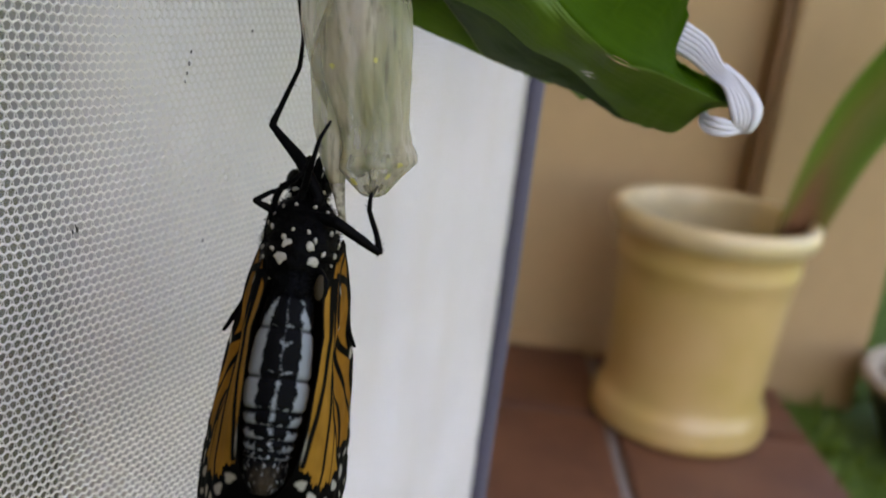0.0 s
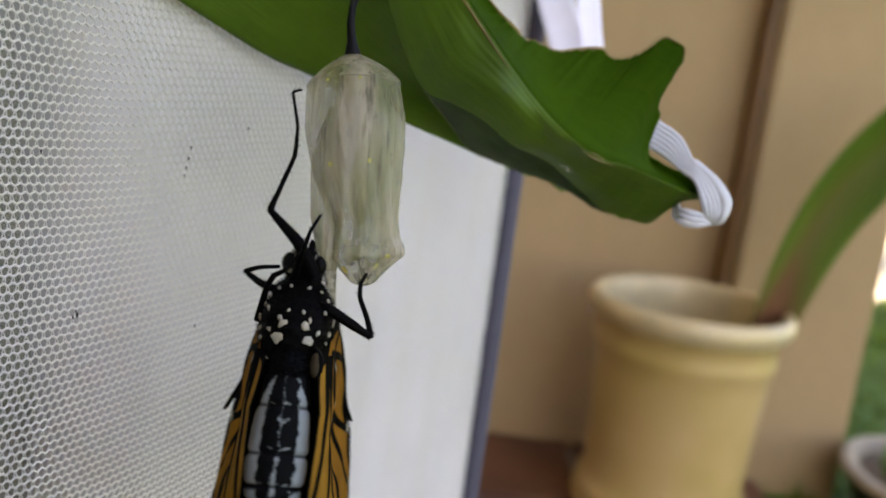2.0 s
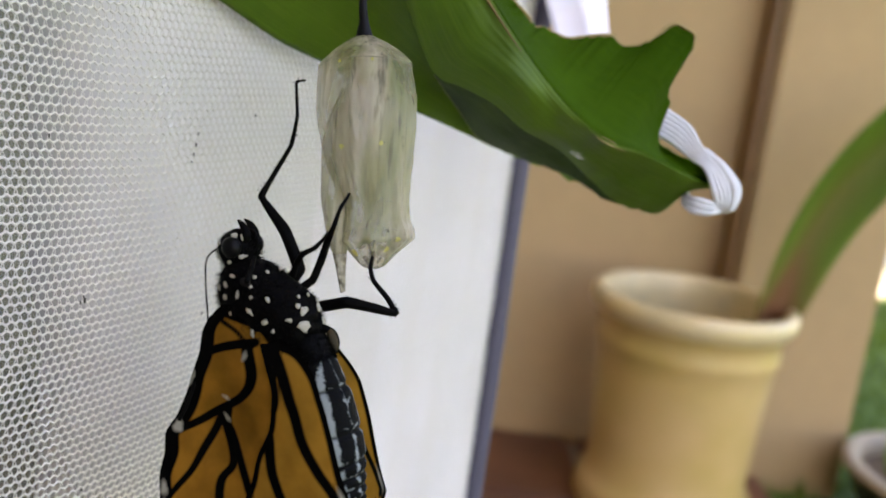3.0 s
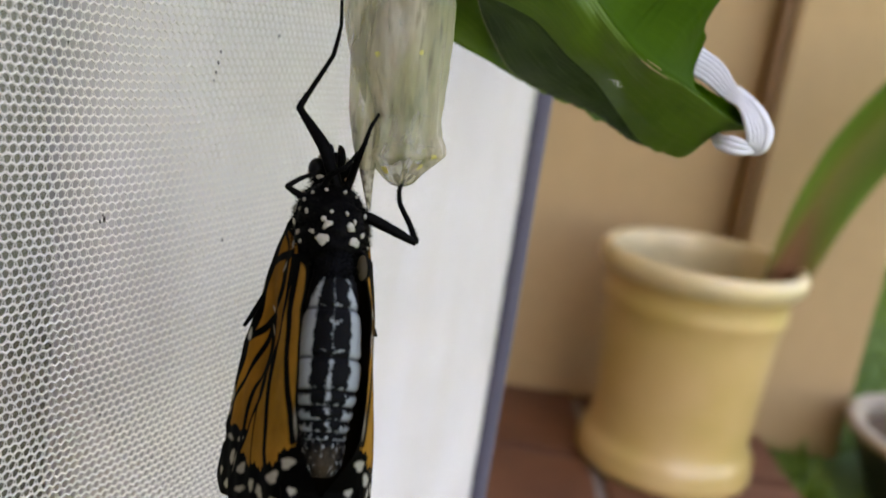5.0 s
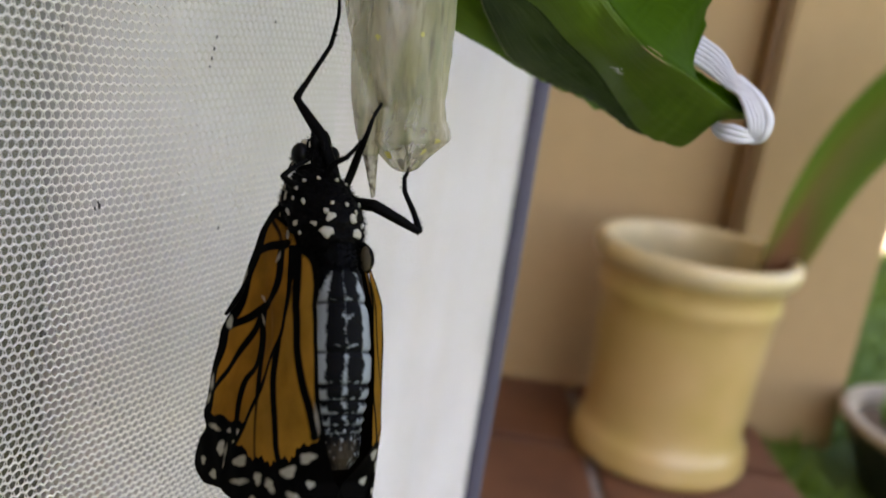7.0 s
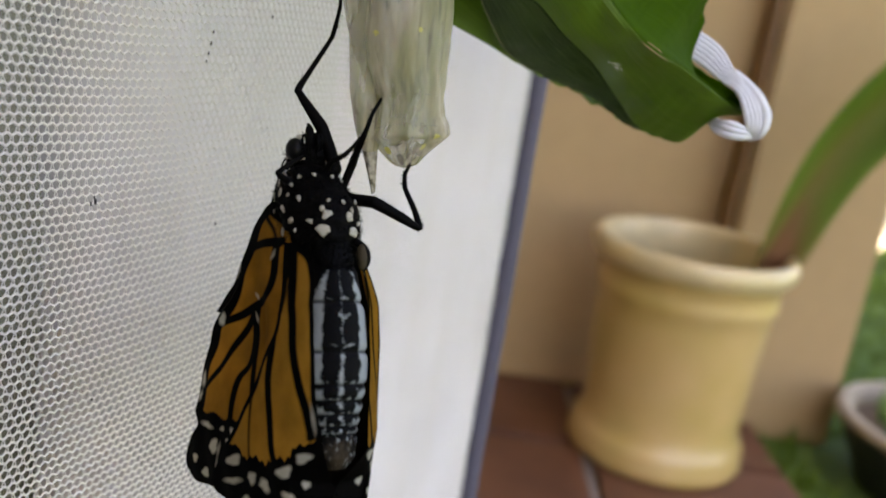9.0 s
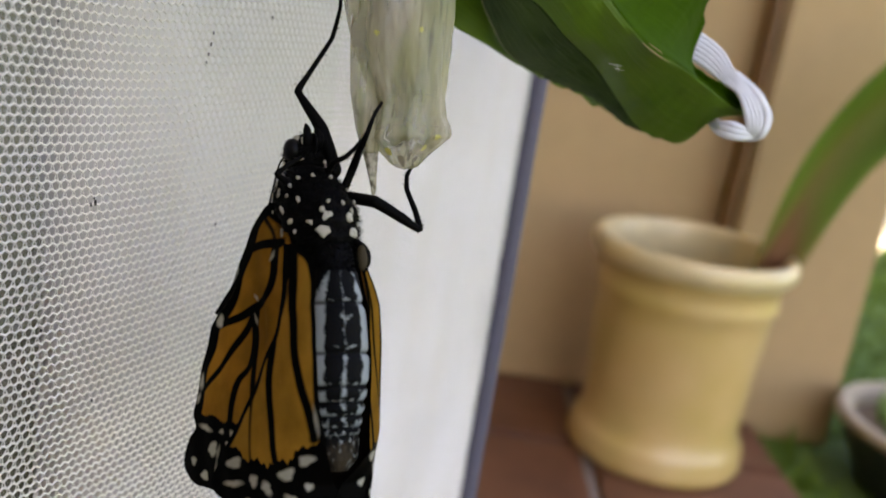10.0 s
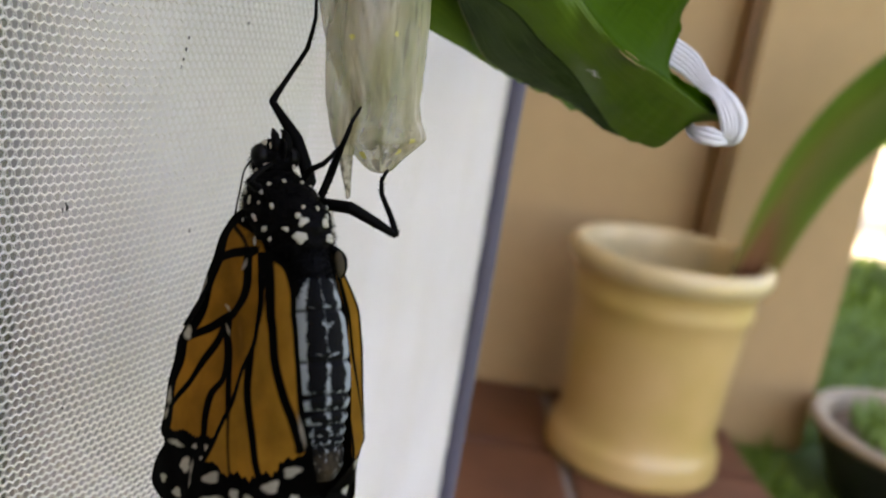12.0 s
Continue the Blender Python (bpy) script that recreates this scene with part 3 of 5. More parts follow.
def net_threads(s0, s1, z0, z1, pitch, rise):
    """Wavy rows joined by short links, each thread a three-sided prism, laid out as arrays."""
    nr, nc = int((z1 - z0) / rise), int((s1 - s0) / (pitch / 2))
    a, b, rad = [], [], []
    rng = np.random.RandomState(4)
    i, j = np.meshgrid(np.arange(nr), np.arange(nc + 1), indexing="ij")
    up = ((i + j) % 2) * 2 - 1
    s = s0 + j * pitch / 2 + rng.normal(0, 0.00002, i.shape)
    s = s + 0.0004 * np.sin(i * 0.11) + 0.0003 * np.sin(i * 0.37 + 1)
    z = z0 + i * rise + up * rise * 0.17 + rng.normal(0, 0.00002, i.shape) + 0.0005 * np.sin(j * 0.05) + 0.0003 * np.sin(j * 0.021 + i * 0.05)
    p = np.stack([s, z], -1)
    rows = (p[:, :-1].reshape(-1, 2), p[:, 1:].reshape(-1, 2), 0.00015)
    top = up > 0
    ok = top[:-1]
    left = p[:-1][ok] + [-0.00027, -0.00008]
    right = p[:-1][ok] + [0.00027, -0.00008]
    lt = p[1:][ok] + [-0.00006, 0]
    rt = p[1:][ok] + [0.00006, 0]
    return [rows, (left, lt, 0.00006), (right, rt, 0.00006)]


def threads_mesh(sets, name, mat):
    verts, faces, base = [], [], 0
    way, out, start = np.array(NET_WAY), np.array(NET_OUT), np.array(NET_START)
    for a, b, r in sets:
        d = b - a
        d = d / np.linalg.norm(d, axis=1)[:, None]
        nrm = np.stack([-d[:, 1], d[:, 0]], -1)
        ring = []
        for e in (a, b):
            for k, o in ((1.0, -0.5), (-1.0, -0.5), (0.0, 1.0)):
                q = e + nrm * (k * r)
                ring.append(start + q[:, :1] * way + out * (o * r) + np.stack([0 * q[:, 1], 0 * q[:, 1], q[:, 1]], -1))
        v = np.stack(ring, 1)
        n = len(v)
        idx = base + np.arange(n)[:, None] * 6
        for u, w in ((0, 1), (1, 2), (2, 0)):
            faces.append(np.concatenate([idx + u, idx + w, idx + w + 3, idx + u + 3], 1))
        verts.append(v.reshape(-1, 3))
        base += n * 6
    verts, faces = np.concatenate(verts), np.concatenate(faces)
    me = bpy.data.meshes.new(name)
    me.vertices.add(len(verts))
    me.vertices.foreach_set("co", verts.astype(np.float32).ravel())
    me.loops.add(faces.size)
    me.loops.foreach_set("vertex_index", faces.astype(np.int32).ravel())
    me.polygons.add(len(faces))
    me.polygons.foreach_set("loop_start", np.arange(0, faces.size, 4, dtype=np.int32))
    me.update(calc_edges=True)
    me.materials.append(mat)
    return me


def net_sheet(s0, s1, z0, z1, out, ns, nz, fold=None):
    v = []
    for i in range(nz):
        for j in range(ns):
            s, z = s0 + (s1 - s0) * j / (ns - 1), z0 + (z1 - z0) * i / (nz - 1)
            v.append(on_net(s, z, out + (fold(s, z) if fold else 0)))
    return v, grid_faces(nz, ns)


def build_cage():
    cage = tagged(add("net_cage", None), "white net insect cage with a slate blue bound edge", "insect cage")
    low, high, end = 0.215, 0.425, 0.1285
    add("net", threads_mesh(net_threads(-0.05, end, low, high, 0.00115, 0.001), "net", M["net"]), cage, "fine white hexagonal netting")
    # added backing, denser to the right and upwards to imitate the net's brightness
    v, f = net_sheet(-0.05, 0.0475, low, high, -0.0010, 120, 40, lambda s, z: 0.0001 * noise.noise(Vector((s * 60, z * 8, 2))))
    me = mesh_from("brightness_backing", v, f, M["brightness_backing"])
    dense = []
    for k in range(len(v)):
        s, z = -0.05 + 0.0975 * (k % 120) / 119, low + (high - low) * (k // 120) / 39
        close = 0.20 + 0.74 * max(0.0, (s + 0.0095 + 0.002 * noise.noise(Vector((0, z * 37, 3)))) / 0.026)
        dense.append(min(0.97, min(0.96, close) * min(1.7, max(0.30, 0.94 + 14.0 * (z - 0.346)))))
    me.attributes.new("brightness_cover", "FLOAT", "POINT").data.foreach_set("value", dense)
    add("brightness_backing", me, cage, "added white backing whose density sets the net's brightness")
    fold = lambda s, z: 0.0005 * noise.noise(Vector((s * 120, z * 4, 1.7))) + 0.00005 * noise.noise(Vector((s * 500, z * 9, 4.2)))
    v, f = net_sheet(0.047, end, 0.001, 0.52, -0.0014, 120, 40, fold)
    solid(add("hem", mesh_from("hem", v, f, M["hem"]), cage, "plain white cloth hem with faint upright folds"), 0.0004)
    v, f = net_sheet(-0.05, 0.0468, 0.001, low + 0.0005, 0.0004, 60, 30, fold)
    solid(add("lower_cloth", mesh_from("lower_cloth", v, f, M["hem"]), cage), 0.0006)
    v, f = net_sheet(-0.05, 0.0468, high - 0.0005, 0.52, 0.0004, 60, 30, fold)
    solid(add("upper_cloth", mesh_from("upper_cloth", v, f, M["hem"]), cage), 0.0006)
    pts = [on_net(0.1306, z, 0.0006 + 0.0004 * noise.noise(Vector((z * 25, 0, 9)))) for z in np.linspace(0.001, 0.52, 30)]
    add("edge_binding", tube(pts, [0.0026, 0.0026], M["binding"], "edge_binding", 10, 60), cage, "slate blue cloth binding")
    # added backdrop in two tones, darker below to dim the lower net
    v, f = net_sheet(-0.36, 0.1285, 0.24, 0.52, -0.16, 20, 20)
    solid(add("far_side", mesh_from("far_side", v, f, M["far_dim_cloth"]), cage, "added far side of the cage, tinted like the dim view through the net"), 0.0006)
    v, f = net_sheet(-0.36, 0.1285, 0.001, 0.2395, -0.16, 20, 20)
    solid(add("far_side", mesh_from("far_side", v, f, M["low_shade_cloth"]), cage, "added darker lower far side that dims the net's lower part"), 0.0006)
    v = [on_net(0.1285, z, out) for z in (0.001, 0.18, 0.35, 0.52) for out in np.linspace(-0.16, -0.0016, 8)]
    solid(add("end_cloth", mesh_from("end_cloth", v, grid_faces(4, 8), M["hem"]), cage, "white cloth end of the cage"), 0.0006)
    lid = [on_net(0.1306, 0.52, 0.0), on_net(0.1306, 0.522, -0.08), on_net(0.1306, 0.52, -0.16)]
    add("top_rod", tube(lid, [0.0022], M["binding"], "top_rod", 8, 8), cage)
    for s, z, w in ((0.0001, 0.3411, 0.00022), (-0.0001, 0.3416, 0.00013), (-0.0005, 0.3409, 0.00016), (0.0166, 0.3580, 0.00015), (0.0169, 0.3592, 0.00018), (0.0172, 0.3606, 0.00015), (0.0163, 0.3570, 0.00012),
                    (0.0205, 0.3357, 0.00015), (-0.0065, 0.3275, 0.00014), (0.0011, 0.3167, 0.00015), (0.0285, 0.3632, 0.00015), (-0.0058, 0.3605, 0.00014)):
        p = on_net(s, z, 0.0003)
        add("dust_speck", ball(p, (w * 0.75, w * 0.75, w * 1.7), M["speck"], "dust_speck", 6, 4), cage)


build_cage()

# ---- the hanging leaf, its ribbons and the empty case ----
# these hang together and sway about SWAY_PIVOT; shapes below are in millimetres of the place at rest
SWAY_PIVOT = Vector((-0.011, 0.099, 0.376))


def sway(shift, turn):
    m = Euler([radians(a) for a in turn]).to_matrix().to_4x4()
    return Matrix.Translation(SWAY_PIVOT + Vector(shift) * MM) @ m @ Matrix.Translation(-SWAY_PIVOT)


def mm(points):
    return [Vector(p) * MM for p in points]


LOWER = mm([(-31.5, 104, 383.2), (-28.6, 111, 380.1), (-23.1, 120, 375.5), (-19.1, 126, 373.2), (-13.6, 131, 370.1), (-4.6, 134.6, 366.3), (2, 136.6, 363.9), (8.7, 140, 361.2),
            (15.8, 142, 359.1), (19.5, 142.6, 358.3), (22.4, 143.4, 357.0), (25.0, 144, 355.4)])
BEHIND = mm([(-27, 100, 405), (-22, 104, 400), (-17, 109, 395), (-12, 114, 390.5), (-7, 121, 385), (-2, 127, 379), (3, 134, 373.2), (9, 139, 368), (15, 142.5, 364.5), (20, 144.5, 361.5), (25.2, 145.2, 357)])
MID = mm([(-3.1, 110, 395.7), (1.5, 114, 388.7), (5.9, 117.5, 383), (11, 119, 377), (16, 120.3, 371.9), (21, 122.2, 368), (24, 123.6, 366.3), (28.1, 127.2, 365.2), (32, 130.4, 363.7), (36, 133.6, 362), (40.3, 136.9, 360.3), (45.1, 139.5, 359.5)])
ROLL = mm([(-9.2, 112, 392.1), (-6.5, 115, 385.2), (-4.8, 118, 380), (-1.6, 122.5, 373.3), (2.6, 121.8, 371.9), (7, 121.2, 370.2), (11.3, 123.4, 367), (14.2, 127.4, 365.4), (17.2, 131.2, 363.7), (19.7, 133.8, 361.7),
           (22.4, 136.8, 359.3), (25.2, 139.8, 356.9), (28.8, 143, 354.3), (32.3, 144.3, 353.5), (35.3, 144.3, 353.4), (37, 142.5, 355.5), (38.2, 141, 357.8), (41.4, 140, 359.1), (45.1, 139.5, 359.5)])
TUCK = mm([(-1.6, 122.6, 373.2), (0.1, 130, 369.9), (2.3, 133.4, 366.8), (5.0, 135.4, 363.5), (8.7, 139.3, 361.5), (12.2, 140.4, 360.3), (15.8, 141.2, 359.4), (19.5, 141.9, 358.5), (23.2, 142.5, 356.6), (25.8, 143.0, 355.1), (28.8, 143.4, 354.2)])
EDGE = mm([(-3.3, 116, 398.5), (0.8, 119.2, 391.8), (5.4, 122.4, 386.8), (7.9, 125.6, 384.2), (10, 128.8, 382.4), (11.2, 132, 381), (12.8, 132.5, 380.9), (16.1, 133, 379.8), (18.4, 133.5, 380.1), (22.6, 134.2, 380.8), (24.7, 134.5, 379.6),
           (28.4, 135, 380.6), (31.4, 136, 383.3), (33.4, 136.3, 383), (35.2, 136.8, 381.8), (34.3, 136.8, 378.4), (32.7, 136.8, 374.6), (32.8, 136.8, 371.8), (31.7, 136.8, 369.7), (30.2, 136.5, 367.4),
           (31.4, 136.3, 366.2), (34.7, 136.5, 364.6), (39.6, 137.3, 362.6), (42.5, 138.6, 360.0), (44.9, 139.5, 359.6)])


def along(curve, n):
    """A smooth rail through the points, stepped evenly by length."""
    fine = spline(curve, 600)
    run = np.concatenate([[0], np.cumsum([(b - a).length for a, b in zip(fine, fine[1:])])])
    return [Vector([np.interp(w, run, [q[k] for q in fine]) for k in range(3)]) for w in np.linspace(0, run[-1], n)]


def blade_coords(me, rows, cols):
    """Stores how far across and along a blade each point lies."""
    at = me.attributes.new("blade", "FLOAT_VECTOR", "POINT")
    at.data.foreach_set("vector", [q for i in range(rows) for j in range(cols) for q in (j / (cols - 1), 6.0 * i / (rows - 1), 0.0)])


def build_leaf():
    leaf = tagged(add("hanging_leaf", None), "large glossy green leaf, chewed and torn along one edge", "leaf")
    n = 110

    def sheet(name, rails, across, mat, label="", wave=0.0):
        v = []
        for i in range(n):
            row = spline([r[i] for r in rails], across)
            for j, q in enumerate(row):
                u = j / (across - 1)
                w = wave * noise.noise(Vector((i * 0.13, u * 3, 2.2))) * math.sin(u * math.pi) + 0.00003 * math.sin(u * 60)
                v.append(q + Vector((0, w, 0)))
        me = mesh_from(name, v, grid_faces(n, across), mat)
        blade_coords(me, n, across)
        return solid(add(name, me, leaf, label), 0.0003)

    def gnaw(rail, start, amount, seed):
        """Chews the lower side of a rail from start onwards, fading out at the tip."""
        out = []
        for i, q in enumerate(rail):
            u = i / (len(rail) - 1)
            k = max(0, min(1, (u - start) / 0.08)) * min(1, (1 - u) / 0.06)
            bite = 0.6 * noise.noise(Vector((i * 0.33, seed, 1))) + max(0, noise.noise(Vector((i * 0.62, seed + 4, 1)))) + 0.35 * noise.noise(Vector((i * 1.3, seed, 5)))
            out.append(q + Vector((0, 0, amount * bite * k)))
        return out

    low, behind, mid, rl, tk = along(LOWER, n), along(BEHIND, n), along(MID, n), along(ROLL, n), along(TUCK, n)
    rl = [q + (d - q) * max(0, min(1, (i / n - 0.62) / 0.06)) * max(0, min(1, (0.88 - i / n) / 0.06)) for i, (q, d) in enumerate(zip(rl, gnaw(rl, 0.6, 0.0007, 1)))]
    tk = gnaw(tk, 0.45, 0.0004, 3)
    low = gnaw(low, 0.74, 0.0009, 7)
    # a small chewed tongue stands out of the back blade's lower side
    low = [q + Vector((0.0002, 0, -0.0008)) * math.exp(-((i / n - 0.915) / 0.022) ** 4) for i, q in enumerate(low)]
    half = [a.lerp(b, 0.5) + Vector((0, 0.0015, -0.0006)) for a, b in zip(low, behind)]
    sheet("back_blade", [low, half, behind], 24, M["leaf"], wave=0.0006)
    # front blade: a ridge that bulges forwards between the midrib and the turn of the fold
    swell = [math.sin(math.pi * min(1, max(0.04, i / (n - 1)))) ** 0.7 for i in range(n)]
    third = [a.lerp(b, 0.33) + Vector((0.0002, -0.0016, 0.0006)) * k for a, b, k in zip(mid, rl, swell)]
    two = [a.lerp(b, 0.7) + Vector((0.0002, -0.0016, 0.0002)) * k for a, b, k in zip(mid, rl, swell)]
    sheet("front_blade", [mid, third, two, rl], 44, M["leaf"], wave=0.0008)
    # the side turned under, facing down; its shade is in the dark colour
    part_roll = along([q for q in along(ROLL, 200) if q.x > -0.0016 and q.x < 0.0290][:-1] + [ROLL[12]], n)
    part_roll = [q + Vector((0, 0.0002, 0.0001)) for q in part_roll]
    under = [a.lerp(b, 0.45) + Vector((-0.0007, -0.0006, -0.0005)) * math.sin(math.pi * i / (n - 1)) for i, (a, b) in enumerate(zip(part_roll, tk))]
    sheet("rolled_edge", [part_roll, under, tk], 18, M["under_shade"], "underside of the folded leaf, with its shade put into the colour", wave=0.0003)
    # torn blade beyond the midrib, in the shaded copy of the leaf material
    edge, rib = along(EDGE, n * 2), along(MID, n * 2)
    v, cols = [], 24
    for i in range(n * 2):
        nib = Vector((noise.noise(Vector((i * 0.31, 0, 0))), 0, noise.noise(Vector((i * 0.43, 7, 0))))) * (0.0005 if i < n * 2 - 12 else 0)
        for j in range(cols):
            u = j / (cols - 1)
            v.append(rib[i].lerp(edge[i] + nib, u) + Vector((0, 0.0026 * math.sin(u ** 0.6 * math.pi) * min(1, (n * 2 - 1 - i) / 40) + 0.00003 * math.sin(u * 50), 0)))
    me = mesh_from("torn_blade", v, grid_faces(n * 2, cols), M["leaf_torn_shade"])
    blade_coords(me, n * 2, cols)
    solid(add("torn_blade", me, leaf, "torn half of the leaf, with shade put into its dark green"), 0.0003)
    rib_line = [q + Vector((-0.0005, -0.0003, -0.0001)) for q in along(MID[1:4], 12)]
    add("midrib", tube(rib_line, [0.00004, 0.00018, 0.00022, 0.00014, 0.00003], M["rib"], "midrib", 6, 50), leaf, "brownish dry midrib")
    dry = [q + Vector((0, -0.0002, 0)) for q in edge[40:150]]
    add("dry_margin", tube(dry[::2], [0.00012, 0.0003, 0.00018, 0.00034, 0.0002, 0.0003, 0.0001], M["midrib"], "dry_margin", 5, 110), leaf, "thin dry brown torn margin")
    for cut, w in (([(21.4, 121.6, 367.3), (23.2, 122.2, 366.4), (26.2, 124.6, 365.3)], 0.00016), ([(22.3, 121.8, 367.4), (23.9, 122.3, 366.7), (24.6, 122.6, 366.3)], 0.00012)):
        add("dry_cut", tube(mm(cut), [0.00004, w * 0.7, 0.00004], M["midrib"], "dry_cut", 5, 16), leaf, "small dry brown split")
    for k, (p, q) in enumerate((((18.6, 127.2, 364.0), (20.5, 127.0, 363.9)), ((19.3, 127.0, 363.6), (20.8, 126.8, 363.3)), ((19.8, 127.0, 364.1), (20.0, 126.8, 363.1)))):
        add("scratch", tube(mm([p, tuple((a + b) / 2 for a, b in zip(p, q)), q]), [0.00003, 0.00006, 0.00002], M["scratch"], "scratch", 5, 8), leaf, "fine white scratch")
    add("pale_margin", tube([q + Vector((-0.0001, -0.0002, -0.0001)) for q in along(TUCK[:5], 16)], [0.00003, 0.00007, 0.00007, 0.00003], M["margin"], "pale_margin", 5, 40), leaf, "pale thin margin of the fold")
    add("tip", tube([MID[-1] + Vector((-0.001, 0, 0)), MID[-1] + Vector((0.0008, 0, 0)), MID[-1] + Vector((0.0018, 0, 0.0001))], [0.0004, 0.0005, 0.0002], M["leaf"], "tip", 8, 10), leaf)
    add("stalk", tube(mm([(-20, 114, 398), (-30, 118, 425), (-40, 126, 460), (-33, 134, 492)]), [0.003, 0.0022, 0.002], M["leaf"], "stalk", 10, 24), leaf)
    return leaf


def tape(points, width, mat, name, parent, twist, label="", ridges=7):
    """A flat woven tape with raised cords, swept along points; twist turns it, in degrees from row to row."""
    n = 60
    path = spline(points, n)
    tw = [np.interp(i / (n - 1), np.linspace(0, 1, len(twist)), twist) for i in range(n)]
    cols = ridges * 6 + 1
    v = []
    for i, q in enumerate(path):
        d = (path[min(i + 1, n - 1)] - path[max(i - 1, 0)]).normalized()
        a = d.cross(Vector((0, -1, 0))).normalized()
        b = d.cross(a)
        ca, sa = math.cos(radians(tw[i])), math.sin(radians(tw[i]))
        side, out = a * ca + b * sa, b * ca - a * sa
        for j in range(cols):
            u = j / (cols - 1)
            v.append(q + side * width * (u - 0.5) + out * (width * 0.07 * abs(math.sin(u * math.pi * ridges))))
    return solid(add(name, mesh_from(name, v, grid_faces(n, cols), mat), parent, label), 0.0003)


def wound(inner, outer, name, parent, cords, lift, ragged=0.0):
    """A corded tape laid between two edges; lift rounds it outwards, ragged frays its first end."""
    n, cols = 70, cords * 8 + 1
    a, b = spline(inner, n), spline(outer, n)
    v = []
    for i in range(n):
        mid = (a[min(i + 1, n - 1)] + b[min(i + 1, n - 1)] - a[max(i - 1, 0)] - b[max(i - 1, 0)]).normalized()
        over = (b[i] - a[i])
        out = over.cross(mid).normalized()
        out = out if out.y < 0 else -out
        step = over.length / cords
        for j in range(cols):
            u = j / (cols - 1)
            fray = mid * (ragged * noise.noise(Vector((u * 9, 3, 1))) * max(0, 1 - i / 6))
            v.append(a[i] + over * u + fray + out * (lift * math.sin(u * math.pi) * over.length + step * 0.55 * abs(math.sin(u * math.pi * cords)) ** 0.55))
    return solid(add(name, mesh_from(name, v, grid_faces(n, cols), M["tape"]), parent), 0.0002)


TIE_EYE, TIE_NEAR = Vector((0.0, 0.0, 0.368)), 0.952


def tied(points):
    """Points of the tape, drawn in to where the leaf's tip hangs."""
    return [TIE_EYE + (p - TIE_EYE) * TIE_NEAR + Vector((0.0001, 0, -0.0007)) for p in mm(points)]


def build_tie():
    tie = tagged(add("ribbon_tie", None), "ridged white tape wound round the tip of the green leaf", "ribbon")
    wound(tied([(31.6, 147, 367.9), (35.9, 146, 366.3), (39.5, 144.5, 364.2), (41.7, 142.5, 362.8), (43.1, 141.2, 359.7), (44.2, 142, 357.4), (45.5, 145, 355.9)]),
          tied([(35.2, 148, 371.5), (39.1, 147, 369.3), (41.4, 144.5, 366.1), (45.1, 143.5, 363.1), (47.6, 143.6, 359.8), (47.3, 143.3, 357.5), (46.2, 145, 356.1)]), "tail", tie, 6, 0.05, 0.0009)
    wound(tied([(45.1, 143, 357.4), (43.1, 141.5, 358.3), (41.5, 141.5, 358.6), (40.4, 143.5, 358.3), (40.7, 148, 358.7)]),
          tied([(45.6, 143, 356.3), (43.2, 141.2, 355.9), (40.7, 141.2, 356.0), (39.6, 143.5, 356.6), (39.9, 148, 357.6)]), "under_turn", tie, 3, 0.08)
    wound(tied([(41.4, 144.6, 366.1), (44.2, 143.1, 363.4), (46.4, 142.4, 360.4), (46.4, 142.3, 357.6), (45.6, 144.6, 356.1)]),
          tied([(41.9, 144.8, 366.2), (46.0, 144.2, 363.0), (48.0, 145.4, 359.9), (47.6, 145, 357.3), (46.6, 146, 356.3)]), "outer_turn", tie, 3, 0.12)
    return tie


def build_top_ribbon():
    r = tagged(add("lilac_ribbon", None), "pale lilac ribbon hanging behind the leaf", "ribbon")
    tape([(0.008, 0.219, 0.512), (0.0135, 0.212, 0.45), (0.0172, 0.206, 0.405), (0.0245, 0.2055, 0.384), (0.0266, 0.206, 0.374)], 0.0082, M["pink_tape"], "strip", r, [0, 5, -8], ridges=1)
    tape([(0.010, 0.2195, 0.512), (0.022, 0.213, 0.45), (0.0265, 0.2085, 0.405), (0.0300, 0.207, 0.385), (0.0335, 0.207, 0.376)], 0.007, M["pink_tape"], "strip", r, [-30, -35, -25], ridges=1)


CASE_TOP, CASE_TIP = Vector((-10.3, 98.6, 376.9)) * MM, Vector((-6.2, 96.2, 350.4)) * MM


CASE_FORM = [(0.0, 0.5), (0.36, 1.2), (0.83, 2.1), (1.45, 3.1), (2.07, 4.0), (2.8, 4.85), (3.5, 5.5), (4.0, 5.45), (5.2, 5.6), (8.3, 5.75), (11.4, 5.5), (14.5, 5.0), (17.6, 4.3), (20.2, 3.8), (21.7, 3.75), (23.2, 4.25), (23.8, 4.35), (24.5, 3.5), (26.1, 1.9), (26.9, 1.1), (27.2, 0.15)]  # mm down from the top, radius
CASE_SHIFT = ((0, 0.0), (14, 0.0), (17, 0.3), (20, 0.6), (22.7, 0.7), (24.5, 0.5), (26.3, 0.1))
CASE_AXIS = (CASE_TIP - CASE_TOP).normalized()
CASE_SIDE = Vector((0, -1, 0)).cross(CASE_AXIS).normalized()
CASE_FRONT = CASE_AXIS.cross(CASE_SIDE).normalized()


def case_radius(z):
    return np.interp(z, [q[0] for q in CASE_FORM], [q[1] for q in CASE_FORM])


